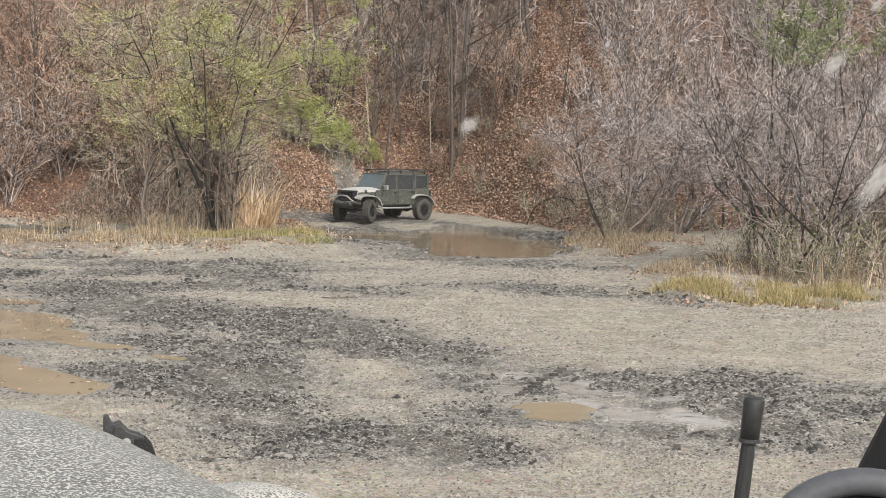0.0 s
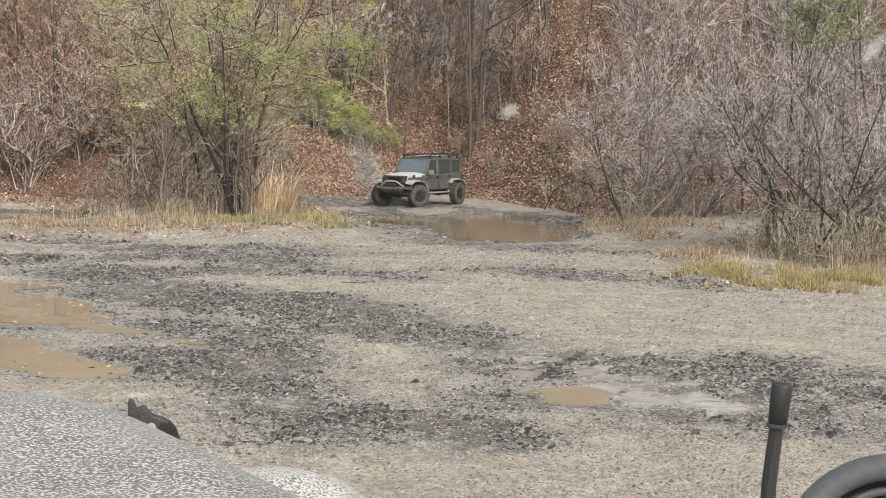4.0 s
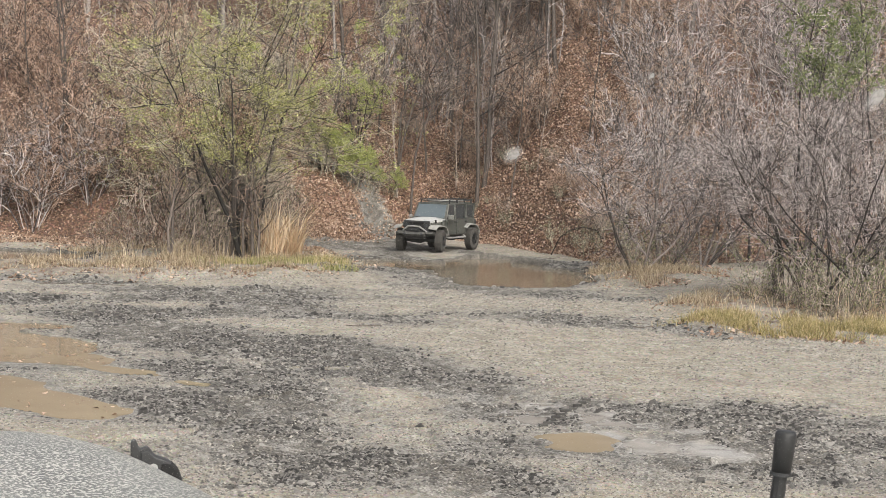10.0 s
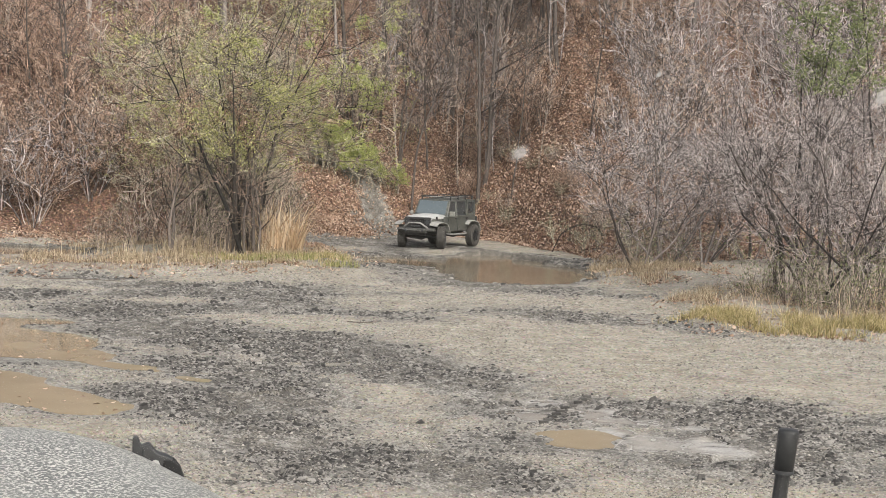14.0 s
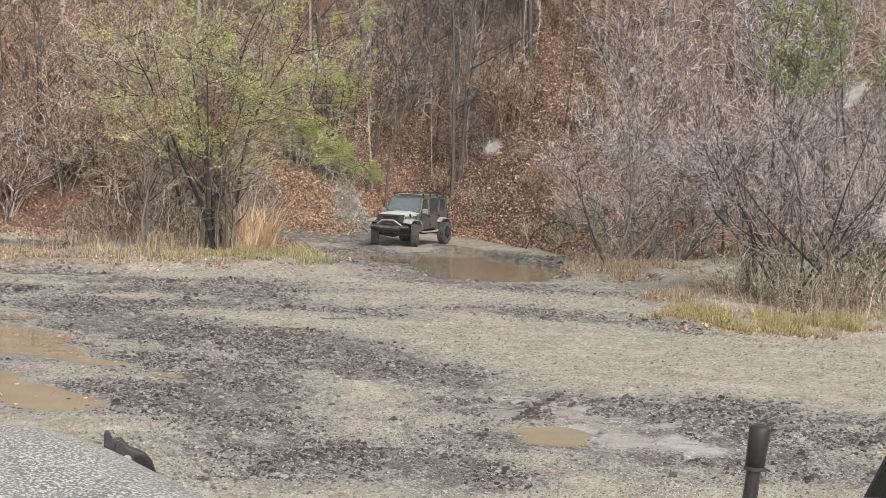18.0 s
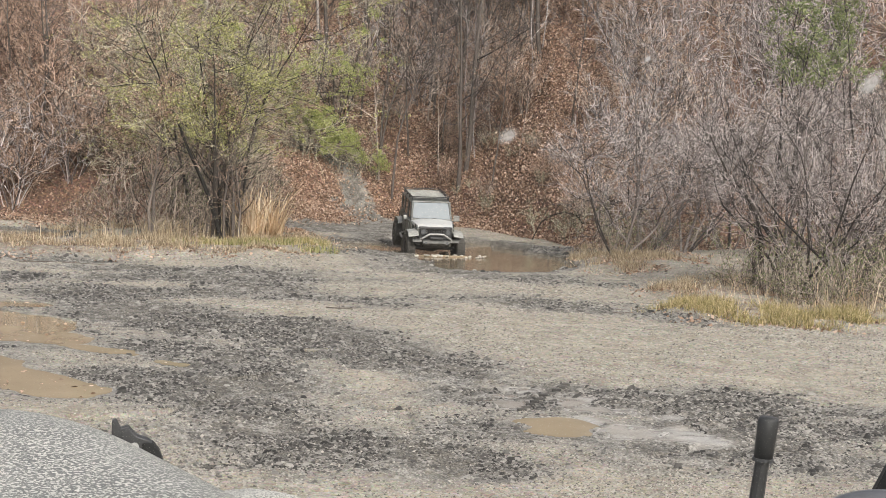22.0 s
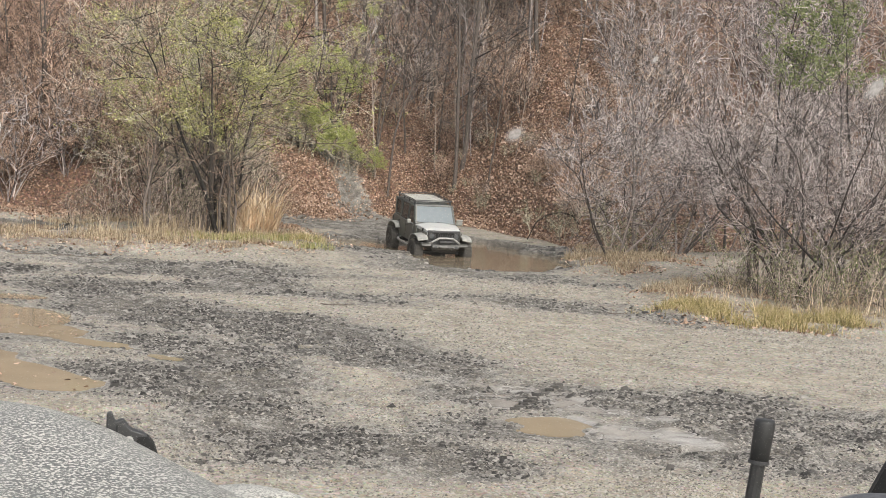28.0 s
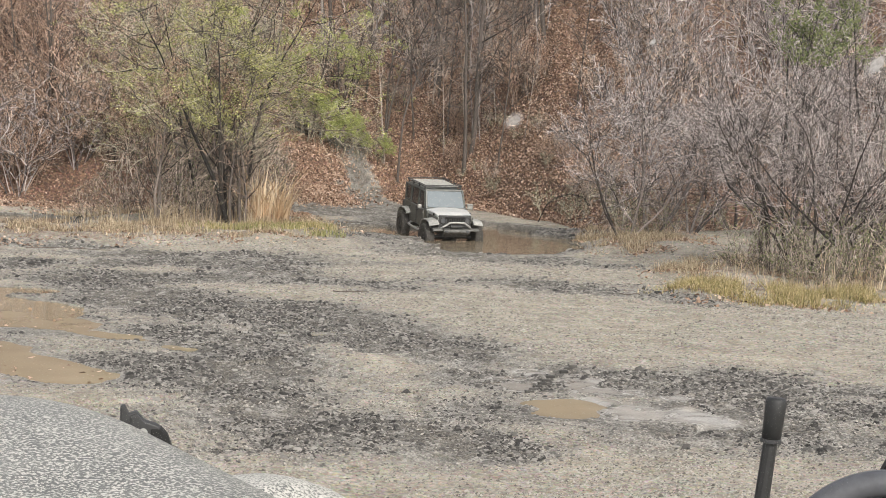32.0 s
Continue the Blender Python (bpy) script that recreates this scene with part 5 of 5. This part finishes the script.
        fall = np.stack([lip[:-1], lip[1:], len(top) + np.arange(1, len(lip)), len(top) + np.arange(len(lip) - 1)], -1)
        from_arrays("fender_flare", np.concatenate([top, top[lip] - np.array((0, 0, 0.05))]), np.concatenate([cells, fall]), FLARE_SPRAY, own, "wheel-arch flare caked with pale mud", smooth=True)
        for y in (1.90, -1.05):
            wheel = build_wheel(own, 0.364 + s * 0.84, y)
            wheel.name = "wheel"
    part("engine_bay", box(-0.2, 0.93, 0.95, 2.40, 0.7, 1.3, 0.03), TRIM, own)
    part("body", box(-0.43, 1.16, -1.7, 0.95, 0.62, 1.20, 0.05), HOOD_SPRAY, own)
    part("cowl", box(-0.35, 1.06, 0.86, 1.02, 1.16, 1.34, 0.03), SOFT_BLACK, own)
    # antenna with its thick cap
    mast = part("antenna", tube([(1.080, 0.894, 1.33), (1.082, 0.889, 1.537), (1.085, 0.885, 1.588)], [0.0072, 0.0064, 0.006], 12), TRIM, own, "stubby black antenna with a thick cap")
    part("cap", tube([(1.085, 0.885, 1.586), (1.087, 0.8825, 1.621), (1.0871, 0.8824, 1.6235)], [0.0080, 0.0089, 0.0078], 24), TRIM, mast, smooth=True)
    part("collar", tube([(1.085, 0.885, 1.586), (1.0851, 0.8849, 1.589)], 0.0090, 24), SOFT_BLACK, mast)
    # windscreen frame: pillars, header, glass with dried spots
    part("pillar", tube([(0.99, 0.866, 1.20), (1.198, 0.579, 2.0)], 0.04, 10), BLACK, own, "black windscreen pillar")
    part("pillar", tube([(-0.33, 0.866, 1.20), (-0.38, 0.45, 2.0)], 0.04, 10), BLACK, own, "black windscreen pillar")
    part("header", tube([(-0.38, 0.36, 2.04), (1.19, 0.50, 2.04)], 0.04, 10), BLACK, own)
    bm = bmesh.new()
    q = [bm.verts.new(c) for c in ((-0.34, 0.86, 1.24), (0.99, 0.86, 1.24), (1.12, 0.342, 1.98), (-0.34, 0.342, 1.98))]
    bm.faces.new(q)
    glass = part("windscreen", bm, DUSTY_GLASS, own, "dusty windscreen glass with dried water spots")
    glass.visible_shadow = False
    tilt = math.degrees(math.atan2(0.70, 1.0))
    for u, z, w, h in ((0.374, 1.849, 0.0048, 0.0042), (0.552, 1.876, 0.0075, 0.0075), (0.556, 1.899, 0.004, 0.004), (0.633, 1.828, 0.012, 0.020), (0.618, 1.842, 0.003, 0.004),
                       (0.604, 1.868, 0.012, 0.016),   (0.420, 1.878, 0.002, 0.002)):
        spot = bmesh.new()
        bmesh.ops.create_circle(spot, cap_ends=True, segments=20, radius=1.0)
        ob = part("water_spot", spot, SMUDGE, glass, "pale dried water spot")
        ob.matrix_basis = Matrix.Translation((u, 0.86 - 0.70 * (z - 1.24) - 0.002, z)) @ pose(0, 0, 0, 90 + tilt, 0, 0) @ Matrix.Diagonal((w, h, 1, 1))
        ob.visible_shadow = False
    part("dashboard", box(-0.35, 1.02, 0.44, 0.84, 1.06, 1.235, 0.03), SOFT_BLACK, own, "dark grained dashboard")
    # round gauge on a short post above the dashboard
    axis = Vector((-0.777, -0.547, 0.26)).normalized()
    m = Matrix.Translation((0.777, 0.547, 1.591)) @ axis.to_track_quat("Z", "Y").to_matrix().to_4x4()
    gauge = part("gauge", tube([m @ Vector((0.060 * math.cos(a), 0.060 * math.sin(a), 0)) for a in (2 * math.pi * k / 48 for k in range(48))], 0.008, 10, closed=True), SATIN_GREY, own, "round dashboard gauge with a satin grey rim", smooth=True)
    part("inner_rim", tube([m @ Vector((0.047 * math.cos(a), 0.047 * math.sin(a), -0.006)) for a in (2 * math.pi * k / 48 for k in range(48))], 0.0025, 8, closed=True), SATIN_GREY, gauge)
    part("face", disc(m @ Vector((0, 0, -0.016)), axis, 0.06, 0.016, 40), BLACK, gauge)
    part("post", tube([(0.783, 0.551, 1.22), (0.787, 0.555, 1.535)], 0.012, 8), TRIM, gauge)
    return own, glass


OWN_CAR, OWN_GLASS = build_own_car()


# ---------------------------------------------------------------- grass, leaves, stones
def lumps(name, x, y, size, material, label, seed, flat=0.6):
    """Small uneven stones or clods, lying on the ground."""
    r = np.random.RandomState(seed)
    n = len(x)
    z = terrain(x, y)[0]
    base = np.array(((1, 0, -0.3), (0, 1, -0.3), (-1, 0, -0.3), (0, -1, -0.3), (0, 0, 1)), float)
    tri = np.array(((0, 1, 4), (1, 2, 4), (2, 3, 4), (3, 0, 4)))
    s = size * np.exp(r.normal(0, 0.35, n))
    a = r.uniform(0, 2 * math.pi, n)
    v = base[None] * r.uniform(0.6, 1.3, (n, 5, 1)) * s[:, None, None]
    v[:, :, 2] *= flat
    ca, sa = np.cos(a)[:, None], np.sin(a)[:, None]
    v = np.stack([v[:, :, 0] * ca - v[:, :, 1] * sa, v[:, :, 0] * sa + v[:, :, 1] * ca, v[:, :, 2]], -1)
    v += np.stack([x, y, z + s * flat * 0.25], -1)[:, None, :]
    f = (tri[None] + 5 * np.arange(n)[:, None, None]).reshape(-1, 3)
    return tagged(from_arrays(name, v.reshape(-1, 3), f, material), label, name.replace("_", " "), kind="stuff")


def clods(name, x, y, size, material, label, seed, tall=0.5):
    """Low rounded ridges of churned mud, longer than wide, mostly lying along the ruts."""
    r = np.random.RandomState(seed)
    n = len(x)
    z = terrain(x, y)[0]
    ang = np.arange(6) * math.pi / 3
    ring = np.stack([np.cos(ang), 0.5 * np.sin(ang), np.full(6, -0.3)], -1)
    base = np.concatenate([ring, np.array(((0.42, 0, 1.0), (-0.42, 0, 1.0)))])
    tri = np.array(((5, 0, 6), (0, 1, 6), (1, 2, 7), (1, 7, 6), (2, 3, 7), (3, 4, 7), (4, 5, 6), (4, 6, 7)))
    s = size * np.exp(r.normal(0, 0.45, n))
    v = base[None] * r.uniform(0.7, 1.3, (n, 8, 1)) * s[:, None, None]
    v[:, :, 2] *= (tall * r.uniform(0.5, 1.3, n))[:, None]
    a = r.normal(0, 0.55, n) + 0.25 * np.sin(x * 0.6)
    ca, sa = np.cos(a)[:, None], np.sin(a)[:, None]
    v = np.stack([v[:, :, 0] * ca - v[:, :, 1] * sa, v[:, :, 0] * sa + v[:, :, 1] * ca, v[:, :, 2]], -1)
    v += np.stack([x, y, z], -1)[:, None, :]
    f = (tri[None] + 8 * np.arange(n)[:, None, None]).reshape(-1, 3)
    return tagged(from_arrays(name, v.reshape(-1, 3), f, material, smooth=True), label, name.replace("_", " "), kind="stuff")


def scatter_low():
    blades("grass", 8000, in_strokes([(-7.4, 52.8, -4.6, 53.8, 1.1, 0.8), (-5.5, 55.5, -4.6, 56.2, 0.7, 0.4)], 0.5, (-16, -3.2, 46.5, 60)), 0.24, 0.012, GRASS_GREEN, "yellow-green grass on the strip between track and pond", 21)
    blades("dry_grass", 9000, in_strokes(STRAW, 1.1, (-20, -3.0, 46.0, 65)), 0.24, 0.009, GRASS_DRY, "dry straw-coloured grass on the strip", 22, 1.9)
    blades("grass", 6500, in_strokes([(5.8, 39.2, 8.6, 38.2, 0.6, 0.9), (8.6, 38.6, 9.8, 38.6, 0.5, 0.4)], 0.9, (4.4, 12, 35.5, 42)), 0.25, 0.009, GRASS_MIX, "yellow-green grass in front of the bare bushes", 23, 1.7)
    blades("dry_grass", 9000, in_strokes([(7, 40.4, 13.5, 39.9, 1.0, 1.6), (8.2, 44, 13, 44, 2.4, 4.0), (4.6, 50.6, 6.2, 56.5, 0.7, 1.8)], 0.6, (4.0, 15, 36, 60)), 0.30, 0.008, GRASS_DRY, "dry straw-coloured grass under the bare bushes", 24, 1.5)
    blades("reed_clump", 210, in_strokes([(-6.8, 57.4, -6.2, 57.8, 0.36, 0.30)], 0.2, (-8, -5, 56.6, 60)), 1.9, 0.026, GRASS_REED, "clump of tall pale dry reeds beside the leafing tree", 25, 1.5, "reeds")
    blades("dead_stalks", 420, in_strokes([(8.4, 41.2, 13.5, 41.4, 1.0, 1.6), (11.5, 43, 14, 43, 1.5, 2.0)], 0.8, (7, 15, 39, 46)), 0.95, 0.008, GRASS_REED, "thin pale dead stalks under the bare bushes", 26, 0.6)
    blades("dead_stalks", 300, in_strokes([(-12, 53.5, -7.6, 55.6, 1.0, 1.0)], 0.8, (-14, -6, 51, 58)), 0.85, 0.010, GRASS_DRY, "thin dead weed stalks round the leafing tree", 27, 0.6)
    for name, strokes, span, seed in (("leaf_litter", STRIP_LEFT, (-20, -3, 46, 65), 51), ("leaf_litter", STRIP_RIGHT + [(4.6, 50.6, 6.2, 56.5, 0.7, 1.6)], (4, 15, 35, 60), 52)):
        r = np.random.RandomState(seed)
        xy = np.concatenate([in_strokes(strokes, 1.4, span)(r, 20000) for _ in range(3)])[:9000]
        z = terrain(xy[:, 0], xy[:, 1])[0]
        tagged(leaf_cards(name, np.column_stack([xy, z + 0.02]), 0.10, LEAF_RUST, None, random.Random(seed), 0.0, 0.4), "tan dead leaves caught in the short grass", "leaves", kind="stuff")
    for name, strokes, span, count, tall, material, seed in (("straw_tufts", STRAW, (-14, -3.2, 46.5, 63), 110, 0.32, GRASS_DRY, 61), ("straw_tufts", STRIP_RIGHT[1:], (4.0, 15, 40, 58), 70, 0.30, GRASS_DRY, 62),
                                                            ("green_tufts", [(-7.4, 52.6, -4.6, 54.6, 1.0, 0.8)], (-14, -4, 48, 58), 45, 0.3, GRASS_MIX, 63),
                                                            ("green_tufts", [(6.2, 38.9, 9.0, 38.2, 0.8, 0.8)], (5, 12, 36, 41), 45, 0.28, GRASS_MIX, 64)):
        def tufts(r, n, strokes=strokes, span=span, count=count):
            middles = np.concatenate([in_strokes(strokes, 0.5, span)(r, 4000) for _ in range(4)])[:count]
            return (middles[r.randint(0, len(middles), 900)] + r.normal(0, 0.07, (900, 2)))
        blades(name, count * 30, tufts, tall, 0.008, material, "tufts of dry grass standing in the litter" if material is GRASS_DRY else "tufts of yellow-green grass", seed, 0.8)
    r = np.random.RandomState(31)
    n = 420000
    y = 15 + 40 * r.random_sample(n) ** 1.7
    x = r.uniform(-0.33, 0.33, n) * y
    _, mud, leaf, wet, grassy = terrain(x, y)
    shore = np.min([spread(s, x, y) for _, s, _, _, _ in WATERS], axis=0) > 0.3
    pale = np.clip(1.1 - mud, 0, 1)
    sel = shore & (wet < 0.3) & (grassy < 0.4) & (r.random_sample(n) < (0.46 * pale + 0.08) * (0.3 + 0.9 * smooth_step(0.5 + 0.8 * value_noise(x, y * 0.6, 0.5, 29) + 0.5 * value_noise(x, y, 1.7, 30))))
    lumps("pebbles", x[sel], y[sel], 0.00056 * (y[sel] * 0.5 + 14), PEBBLE, "loose pale and grey pebbles on the gravel", 32)
    n = 520000
    y = 15 + 46 * r.random_sample(n) ** 1.5
    x = r.uniform(-0.31, 0.31, n) * y
    _, mud, leaf, wet, grassy = terrain(x, y)
    shore = np.min([spread(s, x, y) for _, s, _, _, _ in WATERS], axis=0) > 0.15
    heap = smooth_step(0.55 + 0.9 * value_noise(x * 0.7, y * 0.5, 1.1, 27) + 0.5 * value_noise(x, y, 2.7, 28))
    sel = shore & (mud > 0.08) & (wet < 0.6) & (r.random_sample(n) < (0.15 + 0.85 * heap) * np.clip(mud, 0, 1) ** 1.2 * 0.8)
    clods("mud_clods", x[sel], y[sel], 0.00068 * (y[sel] * 0.6 + 18), MUD_LUMP, "grey clods and ridges in the churned mud", 33, 0.42)
    # near-black clods among the grey ones, in place of small shadows
    sel = shore & (mud > 0.45) & (wet < 0.8) & (r.random_sample(n) < heap * 0.42 * np.clip(mud, 0, 1) ** 2)
    clods("mud_clods", x[sel] + 0.03, y[sel] + 0.04, 0.00072 * (y[sel] * 0.6 + 18), CLOD, "dark wet mud clods with small shadows in their colour", 34, 0.5)
    for places, size, seed in (([(0.2, 40.1), (0.45, 40.4), (0.86, 40.6), (1.0, 40.7)], 0.09, 41), ([(-0.6, 24.1), (-3.4, 22.7)], 0.07, 42)):
        p = np.array(places)
        lumps("dark_clods", p[:, 0], p[:, 1], size, CLOD, "a few dark clods on the pale gravel", seed)
    # dead leaves and chips afloat
    x, y = r.uniform(-13, -4.5, 9000), r.uniform(23, 36, 9000)
    d = np.minimum(spread(PUDDLE_LONG, x, y), spread(PUDDLE_SHORT, x, y))
    sel = (d < 0.05) & (r.random_sample(9000) < 0.10 * np.exp(np.clip(d, -3, 0) * 1.6) + 0.012)
    tagged(leaf_cards("floating_leaves", np.column_stack([x[sel], y[sel], np.full(sel.sum(), -0.034)]), 0.09, LEAF_RUST, None, random.Random(71), 0.0, 0.15), "dead leaves and chips afloat on the puddles", "leaves", kind="stuff")
    # the print of a tyre in the wet mud
    bm = bmesh.new()
    for k in range(11):
        t = k / 10
        x, y = 1.20 + 0.72 * t + 0.10 * t * t, 24.1 + 2.6 * t
        lug = box(-0.07, 0.07, -0.022, 0.022, -0.03, 0.03, 0.01)
        bmesh.ops.transform(lug, matrix=pose(x, y, height(x, y) + 0.012, 0, 0, 12), verts=lug.verts)
        merge(bm, lug)
    tagged(part("tyre_print", bm, CLOD), "raised print of a tyre tread in wet mud", "tyre print", kind="stuff")
    log = part("fallen_log", tube([(3.9, 87.6, height(3.9, 87.6) + 0.12), (5.0, 87.9, height(5.0, 87.9) + 0.16), (6.2, 88.0, height(6.2, 88.0) + 0.14)], [0.17, 0.15, 0.12], 10), BARK_PALE)
    tagged(log, "pale fallen log lying across the slope", "log")
    bough = part("bent_bough", tube([(3.3, 64.2, height(3.3, 64.2)), (3.6, 64.0, 0.75), (4.0, 63.9, 1.05), (4.5, 63.8, 1.2), (4.95, 63.7, 1.1), (5.3, 63.6, 0.7), (5.5, 63.5, 0.2)], [0.02, 0.022, 0.022, 0.025, 0.028, 0.03, 0.03], 7), BARK_DARK)
    tagged(bough, "dark bent bough arching over the fallen leaves", "branch")
    rng = random.Random(4)
    for k, (x, y, turn, length) in enumerate(((-2.2, 36.6, 30, 0.9), (-10.8, 46.4, 5, 2.4), (4.2, 38.6, -10, 0.5), (3.0, 62.6, 40, 1.6))):
        a = radians(turn)
        line = [(x + math.cos(a) * length * q + rng.uniform(-0.04, 0.04), y + math.sin(a) * length * q, 0) for q in (-0.5, -0.2, 0.1, 0.3, 0.5)]
        line = [(px, py, height(px, py) + 0.03) for px, py, _ in line]
        stick = part("stick", tube(line, [0.014, 0.013, 0.012, 0.008, 0.005], 6), TWIG_BROWN)
        tagged(stick, "dry fallen stick lying on the mud", "stick", "sticks on the ground")


scatter_low()
# ---------------------------------------------------------------- movement
def motions():
    rows, wheel_rows = [], [[] for _ in WHEELS]
    key_t = [r[0] for r in DRIVE]
    table = np.array(DRIVE)
    # travel of the rear axle along the heading, for the roll of the wheels
    roll = [0.0]
    for a, b in zip(DRIVE[:-1], DRIVE[1:]):
        h = radians((a[4] + b[4]) / 2)
        roll.append(roll[-1] + ((b[1] - a[1]) * -math.sin(h) + (b[2] - a[2]) * -math.cos(h)) / TYRE)
    for t, x, y, z, head, nose, lean, steer in DRIVE:
        rows.append((t, pose(x, y, z, nose, lean, 180 - head)))
    walk(CAR, rows)
    drift = []
    for t in sorted({q[0] for q in SWELL} | {k for k in key_t if 19.4 <= k <= 25.0}):
        x, y, head = (float(np.interp(t, key_t, table[:, c])) for c in (1, 2, 4))
        up = float(np.interp(t, [q[0] for q in SWELL], [q[1] for q in SWELL]))
        a = radians(180 - head)
        drift.append((t, pose(x - 1.75 * math.sin(a), y + 1.75 * math.cos(a), -0.10 + up, 0, 0, 180 - head)))
    walk(WAVE, drift)
    times = sorted(set([round(k * 0.2, 1) for k in range(0, 30)] + [17.4] + [round(17.6 + k * 0.1, 1) for k in range(0, 62)] + [32.0]))
    for k, wheel in enumerate(WHEELS):
        base = wheel.location.copy()
        track = []
        for t in times:
            spin = float(np.interp(t, key_t, roll))
            steer = float(np.interp(t, key_t, table[:, 7])) if k < 2 else 0.0
            track.append((t, Matrix.Translation(base) @ pose(0, 0, 0, 0, 0, steer) @ Matrix.Rotation(-spin, 4, "X")))
        walk(wheel, track)


motions()
